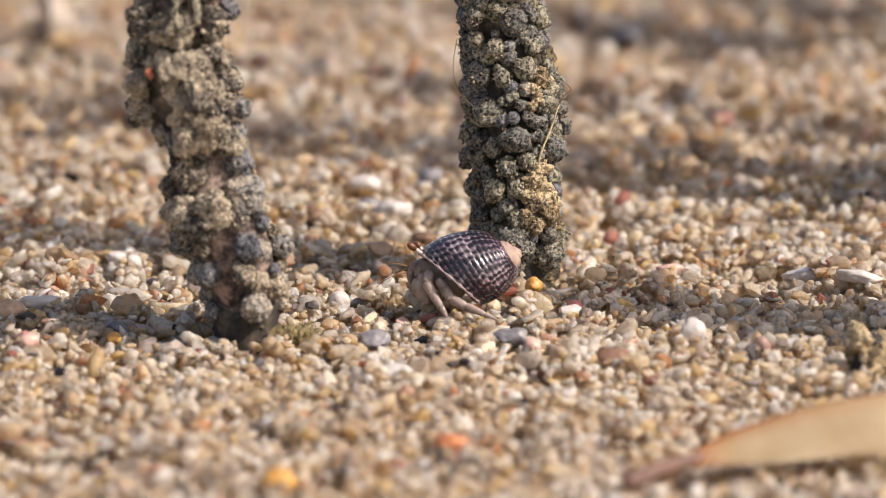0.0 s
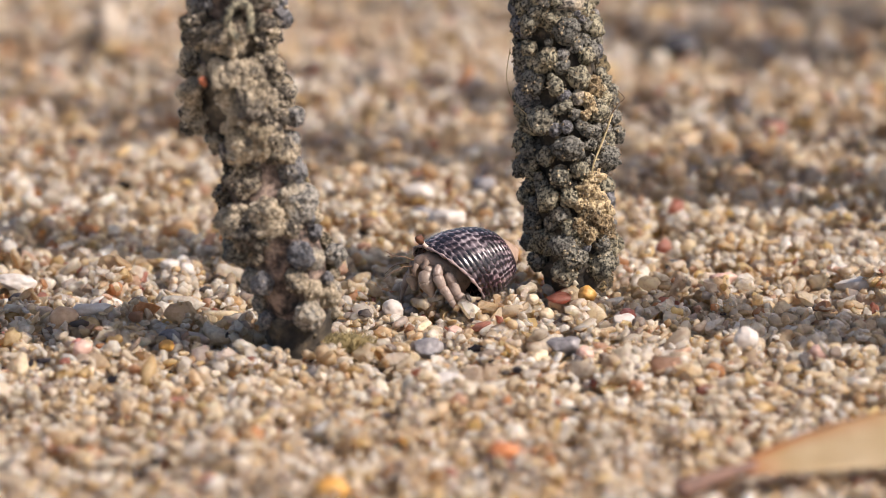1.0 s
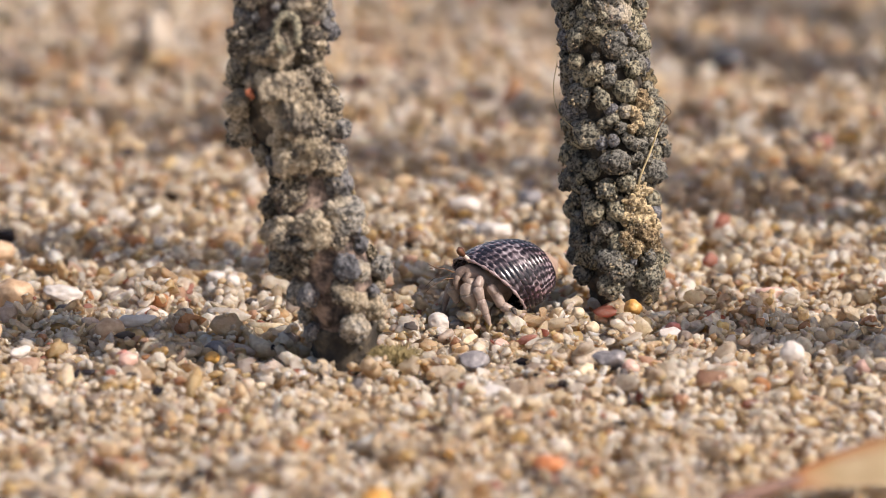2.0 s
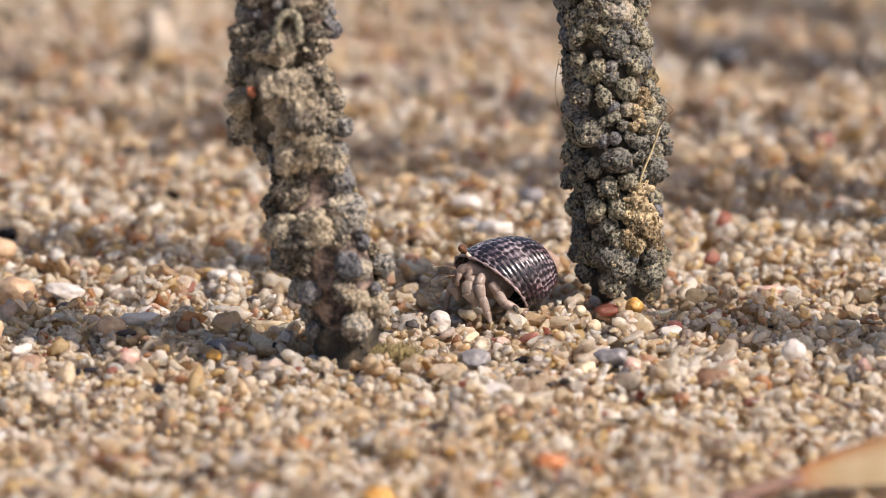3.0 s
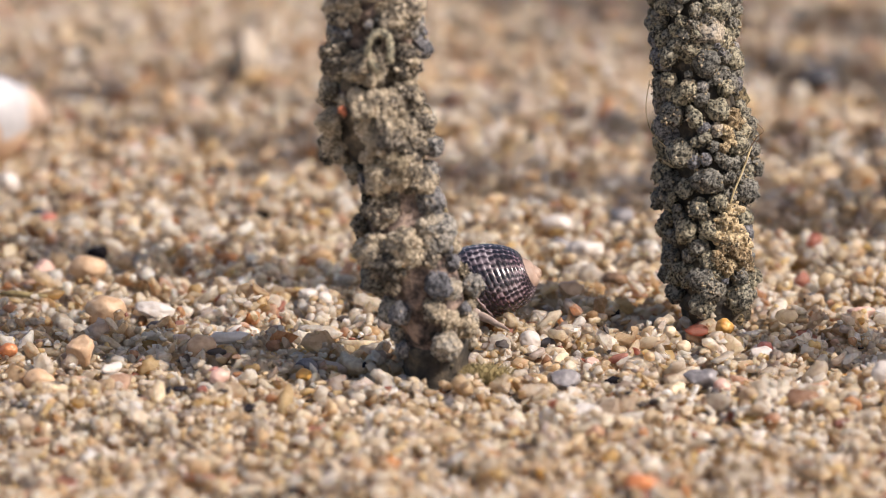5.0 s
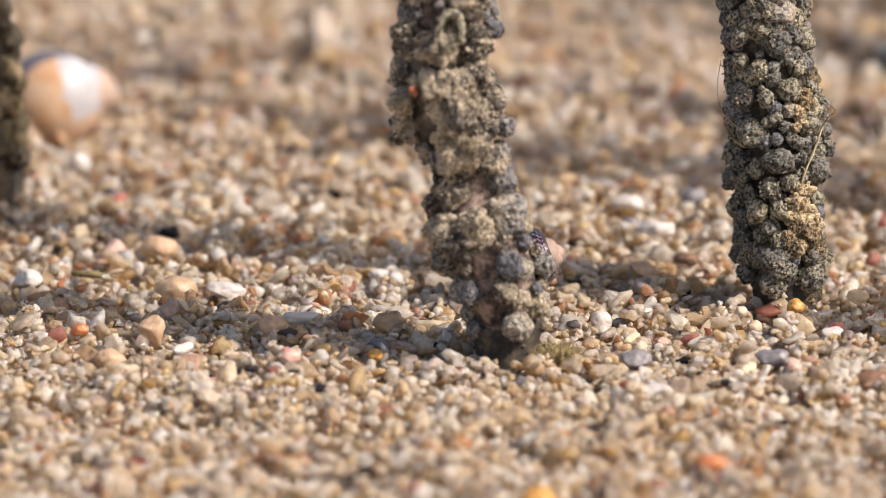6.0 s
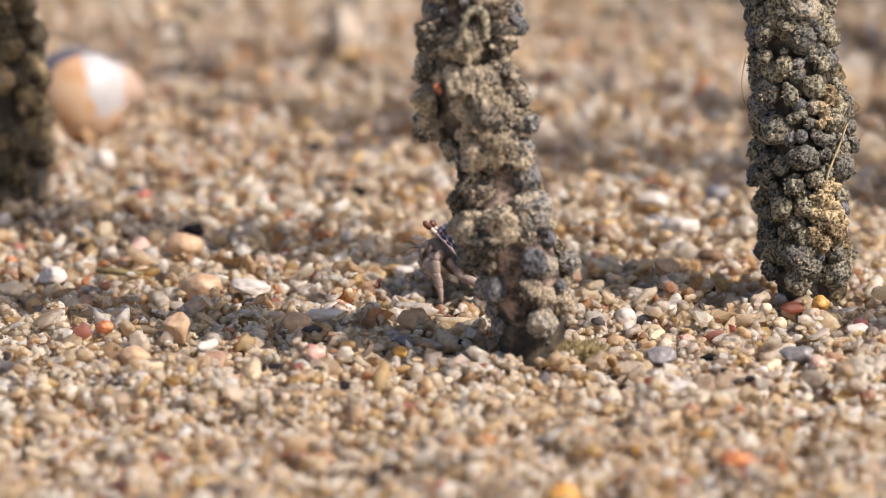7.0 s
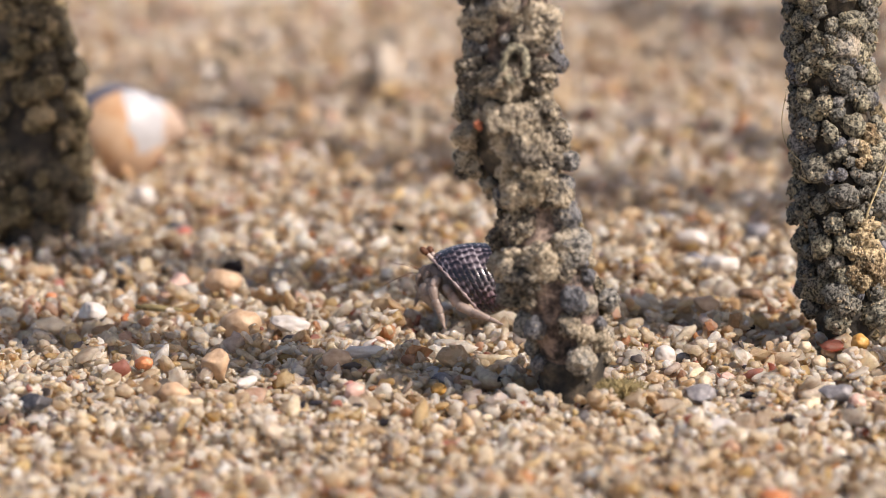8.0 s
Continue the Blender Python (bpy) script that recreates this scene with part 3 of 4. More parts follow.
# rows: height, x, radius
LINE_LEFT = [(-6, -20.6, 3.6), (0, -20.8, 3.8), (6, -21.3, 4.7), (10.3, -22.4, 5.3), (16.5, -24.3, 5.0), (20.2, -24.6, 4.2), (24.4, -26.6, 5.4), (28.7, -27.2, 5.7), (32.9, -27.6, 4.9), (36.6, -27.2, 5.0), (42.0, -27.4, 5.2)]
LUMPS_LEFT = [
    ("crust", -30.4, 40.8, 1.9), ("crust", -24.7, 40.3, 2.6), ("grey", -28.0, 43.4, 1.8),
    ("crust", -26.5, 18.9, 1.8), ("grey", -21.6, 19.8, 1.7), ("crust", -26.3, 13.7, 2.5), ("crust", -24.2, 15.6, 2.0),
    ("grey", -20.9, 16.5, 2.2), ("olive", -26.9, 11.9, 2.2), ("grey", -20.6, 11.2, 1.5), ("grey", -19.3, 10.7, 1.3),
    ("grey", -16.8, 10.0, 1.3), ("crust", -28.9, 16.8, 1.1), ("crust", -27.9, 14.3, 1.6), ("grey", -21.6, 27.7, 0.8),
    ("grey", -21.0, 25.0, 1.2), ("crust", -26.6, 23.3, 1.9), ("crust", -24.1, 26.9, 2.4), ("crust", -26.0, 27.3, 2.2),
    ("crust", -24.4, 24.1, 2.2), ("crust", -22.9, 22.3, 1.6), ("crust", -31.7, 25.3, 1.8), ("crust", -31.9, 28.4, 1.5),
    ("grey", -28.2, 22.3, 1.1), ("crust", -28.3, 30.6, 1.8), ("crust", -26.1, 30.5, 2.0), ("crust", -24.0, 31.1, 1.6),
    ("crust", -30.9, 34.8, 2.0), ("crust", -24.3, 35.1, 2.0), ("crust", -27.9, 34.8, 2.2), ("grey", -22.5, 35.7, 1.3),
    ("crust", -21.0, 8.6, 1.3), ("grey", -19.8, 4.6, 1.7), ("grey", -24.7, 7.9, 1.4),
]
LINE_RIGHT = [(-6, 9.0, 3.6), (0, 8.9, 3.9), (3.8, 8.7, 4.6), (7.6, 8.2, 4.8), (12.7, 7.7, 4.8), (16.4, 7.9, 5.4), (22.1, 7.4, 5.3), (27.8, 6.6, 4.7), (31.5, 6.3, 4.7)]
LUMPS_RIGHT = [
    ("yellow", 9.6, 12.6, 1.1), ("yellow", 10.7, 11.4, 1.2), ("yellow", 10.2, 9.9, 1.2), ("yellow", 11.3, 8.4, 1.2), ("yellow", 10.0, 7.6, 1.1), ("yellow", 10.5, 13.8, 1.1), ("yellow", 11.7, 9.8, 1.1), ("yellow", 9.2, 11.0, 0.9), ("yellow", 12.0, 7.2, 1.1), ("olive", 11.5, 6.2, 1.0),
    ("yellow", 9.0, 8.7, 0.8), ("yellow", 9.9, 22.6, 0.7), ("yellow", 10.3, 21.6, 0.7), ("yellow", 9.7, 20.8, 0.6),
    ("olive", 5.8, 27.1, 1.3), ("olive", 3.7, 27.9, 1.0), ("olive", 5.1, 20.1, 1.7), ("olive", 7.9, 17.3, 1.7),
    ("olive", 7.1, 14.1, 1.4), ("olive", 5.7, 11.4, 1.6), ("olive", 3.3, 10.7, 1.1), ("olive", 8.0, 11.7, 1.1),
    ("olive", 12.3, 22.2, 1.2), ("olive", 13.1, 17.5, 1.1), ("olive", 11.1, 21.0, 1.4), ("olive", 9.1, 14.8, 1.1),
    ("olive", 9.8, 27.1, 1.1), ("olive", 7.6, 30.1, 1.7), ("olive", 3.6, 30.6, 1.4), ("olive", 8.3, 5.2, 1.6),
    ("olive", 11.5, 3.8, 1.9), ("olive", 4.1, 7.9, 1.4), ("olive", 3.2, 5.7, 1.4), ("olive", 7.5, 6.3, 1.5),
    ("olive", 10.5, 29.6, 1.4), ("olive", 9.0, 24.9, 1.4), ("olive", 6.5, 24.0, 1.1), ("olive", 4.1, 24.3, 1.5),
    ("yellow", 10.5, 23.7, 1.2), ("olive", 12.7, 19.6, 1.1), ("olive", 3.1, 17.1, 1.5), ("olive", 2.8, 13.9, 1.4),
    ("olive", 11.8, 15.8, 1.5), ("olive", 4.7, 3.8, 1.4), ("olive", 7.5, 3.2, 1.6), ("olive", 12.4, 5.7, 1.5),
]
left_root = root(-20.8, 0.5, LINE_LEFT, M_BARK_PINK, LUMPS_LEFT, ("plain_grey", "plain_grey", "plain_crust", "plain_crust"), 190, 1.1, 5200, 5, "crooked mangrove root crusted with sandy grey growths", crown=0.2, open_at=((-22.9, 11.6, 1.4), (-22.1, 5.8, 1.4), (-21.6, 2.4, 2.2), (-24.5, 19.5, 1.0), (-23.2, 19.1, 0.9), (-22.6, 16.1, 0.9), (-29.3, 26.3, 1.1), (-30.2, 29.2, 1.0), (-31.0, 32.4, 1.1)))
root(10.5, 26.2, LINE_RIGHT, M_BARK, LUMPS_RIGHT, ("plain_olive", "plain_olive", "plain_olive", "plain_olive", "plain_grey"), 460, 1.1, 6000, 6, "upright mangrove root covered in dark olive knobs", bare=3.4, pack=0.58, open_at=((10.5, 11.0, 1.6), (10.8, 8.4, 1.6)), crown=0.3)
# Inner dark sleeve, added so the left root's crevice looks deep in shade.
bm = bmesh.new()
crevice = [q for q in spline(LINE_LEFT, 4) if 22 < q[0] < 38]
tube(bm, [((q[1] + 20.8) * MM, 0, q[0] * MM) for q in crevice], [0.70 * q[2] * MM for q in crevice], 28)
for v in bm.verts:
    p = v.co / MM
    v.co += Vector((p.x, p.y, 0)) * MM * 0.12 * noise.noise(p * 0.8)
    v.co.y *= 1.3
part("bark_sleeve", bm, M_BARK, left_root, "dark sleeve standing in for the shade down in the crevice")
bm = bmesh.new()
ring = [(0.95 * math.cos(w), 0.18 * math.sin(2 * w), 1.25 * math.sin(w)) for w in np.linspace(-0.6, 4.6, 16)]
tube(bm, [Vector(p) * MM for p in ring], [(0.31 + 0.06 * math.sin(3 * i)) * MM for i in range(16)], 12)
for v in bm.verts:
    v.co *= 1 + 0.10 * noise.noise(v.co / MM * 2.4)
barnacle = part("barnacle_ring", bm, M_LUMP_B, left_root, "open curled shell crusted with sand")
barnacle.location = Vector((-5.9, -7.5, 36.8)) * MM
barnacle.scale = (1.3, 1.3, 1.5)
bm = ico(3, 0.45 * MM)
for v in bm.verts:
    v.co *= 1 + 1.1 * noise.noise(v.co / MM * 3.0)
speck = part("red_sponge", smooth(bm), skin_material("red_sponge", (0.42, 0.14, 0.07), (0.20, 0.06, 0.04), 0.8), left_root, "small orange-red sponge")
speck.location = Vector((-9.7, -6.2, 30.1)) * MM
LINE_BACK = [(-6, -84.6, 6.2), (0, -84.6, 6.5), (4.4, -84.8, 6.6), (14.4, -85.3, 6.3), (21.7, -85.9, 6.0), (27.7, -87.2, 5.4)]
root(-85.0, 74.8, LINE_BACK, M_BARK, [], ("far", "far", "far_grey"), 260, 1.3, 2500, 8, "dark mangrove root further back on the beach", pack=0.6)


def far_root(x, y, lean, rad, tall, seed):
    """A neighbouring root that only throws its shadow into view."""
    line = [(-6, x, rad), (0, x, rad), (10, x + lean, rad * 1.15), (25, x + 2.2 * lean, rad * 1.1), (45, x + 3 * lean, rad)]
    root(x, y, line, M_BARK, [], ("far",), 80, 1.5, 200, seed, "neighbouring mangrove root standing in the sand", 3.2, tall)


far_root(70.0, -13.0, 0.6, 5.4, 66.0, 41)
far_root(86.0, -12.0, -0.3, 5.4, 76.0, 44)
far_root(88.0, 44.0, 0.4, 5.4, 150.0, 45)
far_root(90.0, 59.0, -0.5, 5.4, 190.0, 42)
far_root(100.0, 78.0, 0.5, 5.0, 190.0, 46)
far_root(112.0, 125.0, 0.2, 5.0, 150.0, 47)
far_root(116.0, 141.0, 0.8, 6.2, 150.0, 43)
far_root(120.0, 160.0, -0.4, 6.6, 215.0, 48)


# ---------------------------------------------------------------- hermit crab
def coil(bm, turns, widen, sect, axial, rise, rows, cols, bulge=0.0):
    """A coiled shell about z, tip up. The last section is the mouth. u runs along the coil, v across it."""
    uv = bm.loops.layers.uv.new("UVMap")
    grid = []
    for i in range(rows + 1):
        a = 2 * math.pi * turns * (i / rows - 1)
        g = widen ** (a / (2 * math.pi))
        ring = []
        for k in range(cols):
            w = 2 * math.pi * k / cols
            rad = 1.0 + sect * math.cos(w)
            z = rise * (1 - g) / g + axial * math.sin(w) + bulge * math.cos(w)
            ring.append(bm.verts.new((g * rad * math.cos(a), g * rad * math.sin(a), g * z)))
        grid.append(ring)
    for i in range(rows):
        for k in range(cols):
            k2 = (k + 1) % cols
            f = bm.faces.new((grid[i][k], grid[i][k2], grid[i + 1][k2], grid[i + 1][k]))
            f.smooth = True
            for loop, (uu, vv) in zip(f.loops, ((i, k), (i, k + 1), (i + 1, k + 1), (i + 1, k))):
                loop[uv].uv = (uu / rows, vv / cols)
    bmesh.ops.recalc_face_normals(bm, faces=bm.faces)
    return bm


def limb(name, points, radii, parent, label="", mat=None, waist=0.8):
    """A jointed leg: points in mm in the crab's space; the leg turns about its first point. One mesh a segment."""
    hip = Vector(points[0])
    whole = None
    for i in range(len(points) - 1):
        a, b = Vector(points[i]) - hip, Vector(points[i + 1]) - hip
        bm = bmesh.new()
        ra, rb = radii[i], radii[i + 1]
        stops = [0.0, 0.12, 0.35, 0.65, 0.9, 1.0]
        swell_by = [waist, 1.0, 1.04, 1.0, 0.95, waist]
        pts = [a.lerp(b, s) for s in stops]
        pts = [p + Vector((0, 0, 0.03 * (b - a).length * math.sin(math.pi * s))) for p, s in zip(pts, stops)]
        tube(bm, [p * MM for p in pts], [(ra + (rb - ra) * s) * k * MM for s, k in zip(stops, swell_by)], 12, 0.85)
        if whole is None:
            whole = part(name, bm, mat or M_LEG, parent, label)
            whole.location = hip * MM
        else:
            part("leg_joint" if i < len(points) - 2 else "leg_tip", bm, mat or M_LEG, whole)
    return whole


crab = tagged(new("hermit_crab"), "small pale hermit crab carrying a dark chequered shell", "crab")

bm = bmesh.new()
coil(bm, 3.6, 2.05, 0.95, 1.72, 2.45, 260, 64, -0.45)
SHELL_SIZE = 3.0
spin = pose(-0.6, -0.3, 3.95) @ pose(0, 0, 0, 0, 72, 6) @ pose(0, 0, 0, 0, 0, 90) @ Matrix.Translation((0.0, 0.0, -0.55))
for v in bm.verts:
    v.co = (spin @ (Vector((v.co.x, -v.co.y, 1.03 * v.co.z)) * SHELL_SIZE)) * MM
# the mouth is cut slantwise: the rim runs from the top front down under the body
RIM = Vector((-0.72, -0.245, -0.65)).normalized()
cut = bmesh.ops.bisect_plane(bm, geom=bm.verts[:] + bm.edges[:] + bm.faces[:], plane_co=Vector((-4.1, -1.0, 6.6)) * MM, plane_no=RIM, clear_outer=True)
rim_points = [v.co.copy() for v in cut["geom_cut"] if isinstance(v, bmesh.types.BMVert)]
bmesh.ops.recalc_face_normals(bm, faces=bm.faces)
shell = part("shell", bm, M_WHELK, crab, "glossy dark shell with spiral rows of pale dashes")
solid = shell.modifiers.new("thick", "SOLIDIFY")
solid.thickness = 0.00018
solid.offset = -1

# the lip: the outermost points round the cut, in order
middle = sum(rim_points, Vector()) / len(rim_points)
across = RIM.cross(Vector((0, 1, 0))).normalized()
along_y = RIM.cross(across).normalized()
lip = {}
for q in rim_points:
    d = q - middle
    slot = int((math.atan2(d.dot(along_y), d.dot(across)) + math.pi) / (2 * math.pi) * 40) % 40
    if slot not in lip or d.length > (lip[slot] - middle).length:
        lip[slot] = q
edge = [lip[k] for k in sorted(lip)]
edge.append(edge[0])
edge = spline([tuple(q) for q in edge], 3)
bm = bmesh.new()
tube(bm, [Vector(q) for q in edge], [(0.15 + 0.06 * math.sin(0.9 * i) + 0.03 * math.sin(2.3 * i)) * MM for i in range(len(edge))], 8, 0.8, False)
part("shell_lip", bm, skin_material("shell_lip", (0.36, 0.27, 0.27), (0.09, 0.06, 0.07), 0.35), shell, "pale pinkish scalloped lip")

bm = bmesh.new()
tube(bm, [Vector(p) * MM for p in ((-0.6, 0.0, 4.0), (-2.4, -0.4, 4.6), (-3.8, -0.5, 5.4), (-4.8, -0.5, 5.8), (-5.6, -0.5, 5.7), (-6.2, -0.5, 5.2))],
     [q * MM for q in (2.2, 2.0, 1.5, 0.95, 0.68, 0.36)], 24, 1.1)
for v in bm.verts:
    v.co += v.co.normalized() * MM * (0.08 * noise.noise(v.co / MM * 0.9) + 0.05 * noise.noise(v.co / MM * 2.6))
carapace = part("carapace", bm, M_SKIN, crab, "greyish tan carapace")
for pts, rad in ((((-5.0, -1.5, 5.9), (-5.4, -1.5, 5.3), (-5.2, -1.8, 4.7)), 0.36), (((-6.0, -0.9, 5.5), (-6.3, -0.9, 4.9), (-6.2, -1.0, 4.2)), 0.34), (((-6.1, 0.2, 5.5), (-6.4, 0.2, 4.9), (-6.3, 0.1, 4.3)), 0.32)):
    bm = bmesh.new()
    tube(bm, [Vector(p) * MM for p in pts], [rad * MM, 0.95 * rad * MM, 0.5 * rad * MM], 12)
    part("mouthpart", bm, M_SKIN, carapace, "small folded mouthpart")

LEGS = []
LEGS.append(limb("cheliped", [(-4.0, -1.5, 4.6), (-5.2, -1.8, 4.7), (-5.2, -2.0, 3.7), (-4.6, -2.3, 2.2)], [0.65, 0.80, 0.98, 0.36], crab, "broad rounded claw held before the head", M_CLAW, 0.95))
LEGS.append(limb("cheliped", [(-4.0, 1.0, 4.8), (-5.4, 0.9, 4.9), (-6.1, 0.5, 3.8), (-5.8, 0.1, 2.4)], [0.5, 0.68, 0.75, 0.36], crab, "", M_CLAW, 0.95))
LEGS.append(limb("walking_leg", [(-3.8, -2.2, 5.5), (-4.5, -2.9, 4.6), (-4.3, -3.2, 3.3), (-3.8, -3.5, 1.7), (-3.4, -3.9, 0.1)], [0.50, 0.62, 0.52, 0.44, 0.10], crab, "", None, 0.84))
LEGS.append(limb("walking_leg", [(-3.1, -2.8, 4.7), (-2.5, -3.2, 3.8), (-1.9, -3.7, 2.6), (-0.4, -4.2, 1.7), (1.6, -4.8, 0.8), (3.0, -5.3, 0.1)], [0.46, 0.58, 0.56, 0.54, 0.34, 0.09], crab, "", None, 0.84))
LEGS.append(limb("walking_leg", [(-4.2, 2.0, 4.6), (-5.5, 3.0, 3.6), (-6.1, 3.2, 1.8), (-6.3, 3.4, 0.1)], [0.46, 0.48, 0.38, 0.10], crab, "", None, 0.84))
LEGS.append(limb("walking_leg", [(-3.0, 2.4, 3.9), (-2.6, 3.8, 2.8), (-2.4, 4.4, 1.5), (-2.2, 4.8, 0.1)], [0.45, 0.42, 0.36, 0.10], crab, "", None, 0.84))

for side, tip in ((-0.5, (-5.75, -0.75, 8.25)), (0.5, (-5.2, 0.75, 8.05))):
    foot = Vector((-4.5, side, 7.0))
    bm = bmesh.new()
    tip = Vector(tip)
    tube(bm, [foot * MM, foot.lerp(tip, 0.4) * MM, foot.lerp(tip, 0.8) * MM], [0.27 * MM, 0.22 * MM, 0.25 * MM], 10)
    stalk = part("eye_stalk", bm, M_STALK, crab, "pale eye stalk")
    bm = bmesh.new()
    tube(bm, [foot.lerp(tip, 0.62) * MM, foot.lerp(tip, 0.82) * MM, foot.lerp(tip, 1.05) * MM, foot.lerp(tip, 1.2) * MM], [0.29 * MM, 0.39 * MM, 0.37 * MM, 0.20 * MM], 12)
    part("eye", bm, M_EYE, stalk, "brown glossy eye")

for pts in (((-6.2, -0.5, 5.9), (-7.6, -0.9, 6.5), (-8.6, -1.1, 6.7), (-9.6, -1.2, 7.3)), ((-6.3, 0.4, 5.8), (-7.6, 0.6, 6.3), (-8.7, 0.8, 6.2)),
            ((-6.4, -0.7, 5.3), (-7.6, -1.2, 5.4), (-9.0, -1.5, 4.9), (-9.9, -1.6, 4.3)), ((-6.4, 0.7, 5.3), (-7.8, 1.4, 5.0), (-8.8, 1.9, 4.0))):
    bm = bmesh.new()
    q = spline(pts, 5)
    tube(bm, [Vector(p) * MM for p in q], [(0.06 - 0.035 * i / len(q)) * MM for i in range(len(q))], 7)
    part("antenna", bm, M_FEELER, crab, "thin brown antenna")


# ---------------------------------------------------------------- leaf, far snail, algae, fibres
def build_leaf():
    """A fallen leaf that lies on its edge in the foreground, stalk towards the crab."""
    leaf = tagged(new("fallen_leaf"), "dry yellow-brown leaf with a reddish stalk on the sand", "leaf")
    axis = spline([(18.0, -64.5, 1.0), (22.5, -63.0, 2.4), (26.5, -61.8, 3.2), (32.0, -60.8, 3.9), (40.0, -59.8, 4.9), (50.0, -58.4, 5.8), (60.0, -56.5, 6.0)], 8)
    bm = bmesh.new()
    uv = bm.loops.layers.uv.new("UVMap")
    n, m = len(axis), 14
    grid = []
    for i, p in enumerate(axis):
        s = i / (n - 1)
        half = 0.5 + 3.4 * math.sin(0.5 * math.pi * min(1.0, max(0.0, (s - 0.24) / 0.76))) ** 0.6
        row = []
        for k in range(m + 1):
            c = 2 * k / m - 1
            lift = 0.52 * c * half + 0.9 * c * c * (half / 5.0) - 0.5 * max(0.0, -c) * math.sin(3.1 * s) ** 2
            row.append(bm.verts.new(Vector((p[0] - 0.12 * c * half, p[1] + 0.85 * c * half, p[2] + lift + 0.25 * math.sin(9 * s + 2 * c))) * MM))
        grid.append(row)
    for i in range(n - 1):
        for k in range(m):
            f = bm.faces.new((grid[i][k], grid[i + 1][k], grid[i + 1][k + 1], grid[i][k + 1]))
            f.smooth = True
            for loop, (a, b) in zip(f.loops, ((i, k), (i + 1, k), (i + 1, k + 1), (i, k + 1))):
                loop[uv].uv = (a / (n - 1), b / m)
    bmesh.ops.solidify(bm, geom=bm.faces[:], thickness=0.3 * MM)
    part("blade", bm, M_LEAF, leaf)
    bm = bmesh.new()
    tube(bm, [Vector(p) * MM for p in axis[:15]], [(1.05 - 0.035 * i) * MM for i in range(15)], 10)
    part("stalk", bm, skin_material("leaf_stalk", (0.21, 0.12, 0.09), (0.10, 0.065, 0.055), 0.5), leaf, "purplish brown stalk")


build_leaf()


def build_snail():
    snail = tagged(new("snail_shell"), "round tan and white snail shell with slate band", "shell")
    bm = ico(5, 5.4 * MM)
    for v in bm.verts:
        p = v.co / MM
        turn_at = math.atan2(p.z, p.x)
        groove = 0.16 * math.exp(-((math.hypot(p.x - 1.2, p.z - 0.8) - 3.4 - 0.25 * turn_at) / 0.5) ** 2) if p.y > 0 else 0.0
        v.co = Vector((p.x * 1.02, p.y * 0.9, p.z + 5.3)) * MM * (1 - 0.05 * groove)
    part("body_whorl", smooth(bm), M_SNAIL, snail)
    bm = bmesh.new()
    tube(bm, [Vector(p) * MM for p in ((3.0, 1.6, 6.0), (4.6, 2.4, 5.8), (5.9, 3.0, 5.2), (6.9, 3.5, 4.6))], [q * MM for q in (3.3, 2.6, 1.7, 0.7)], 20)
    part("spire", bm, M_SNAIL, snail)
    snail.location = Vector((-78.6, 111.8, surface(-78.6, 111.8) - 0.5)) * MM
    snail.scale = (1.1, 1.1, 1.1)


build_snail()


def build_tuft(x, y, wide, tall, count, seed, label, mat):
    """A low clump of branching algae."""
    r = np.random.default_rng(seed)
    tuft = tagged(new("algae_tuft"), label, "algae")
    z = surface(x, y)
    tuft.location = Vector((x, y, z)) * MM
    bm = bmesh.new()
    for _ in range(count):
        a, d = r.uniform(0, 6.28), wide * math.sqrt(r.uniform(0, 1)) * 0.6
        p = Vector((d * math.cos(a), d * math.sin(a) * 0.8, -0.3))
        pts = [p]
        for _ in range(4):
            p = p + Vector((r.normal(0, 0.34) + 0.12 * math.cos(a), r.normal(0, 0.32), tall * r.uniform(0.05, 0.24)))
            pts.append(p)
        w = r.uniform(0.03, 0.065)
        tube(bm, [q * MM for q in pts], [w * MM * k for k in (1.0, 1.1, 1.0, 1.25, 0.7)], 6)
    tagged(part("fronds", bm, mat, tuft), kind="stuff")


build_tuft(-16.4, -1.4, 3.4, 2.3, 950, 3, "olive green algae tuft at the foot of the root", M_ALGAE)


def fibre(label, points, width, mat):
    bm = bmesh.new()
    q = spline(points, 6)
    tube(bm, [Vector(p) * MM for p in q], [width * MM] * len(q), 6)
    ob = part("plant_fibre", bm, mat)
    tagged(ob, label, "fibre", "fibres on the root")


fibre("dry straw-coloured fibre caught on the root", [(12.6, 21.0, 20.8), (11.6, 20.6, 18.0), (10.6, 20.3, 15.5), (10.2, 20.6, 13.4)], 0.11, M_STRAW)
fibre("thin dark hair on the root", [(12.4, 21.0, 20.6), (13.2, 20.8, 21.9), (13.9, 20.8, 22.6), (13.2, 21.0, 23.4)], 0.05, M_FEELER)
fibre("thin pale hair on the root", [(1.6, 24.0, 27.5), (1.2, 23.6, 24.5), (1.8, 23.0, 22.0), (3.4, 21.6, 20.6)], 0.05, M_STRAW)


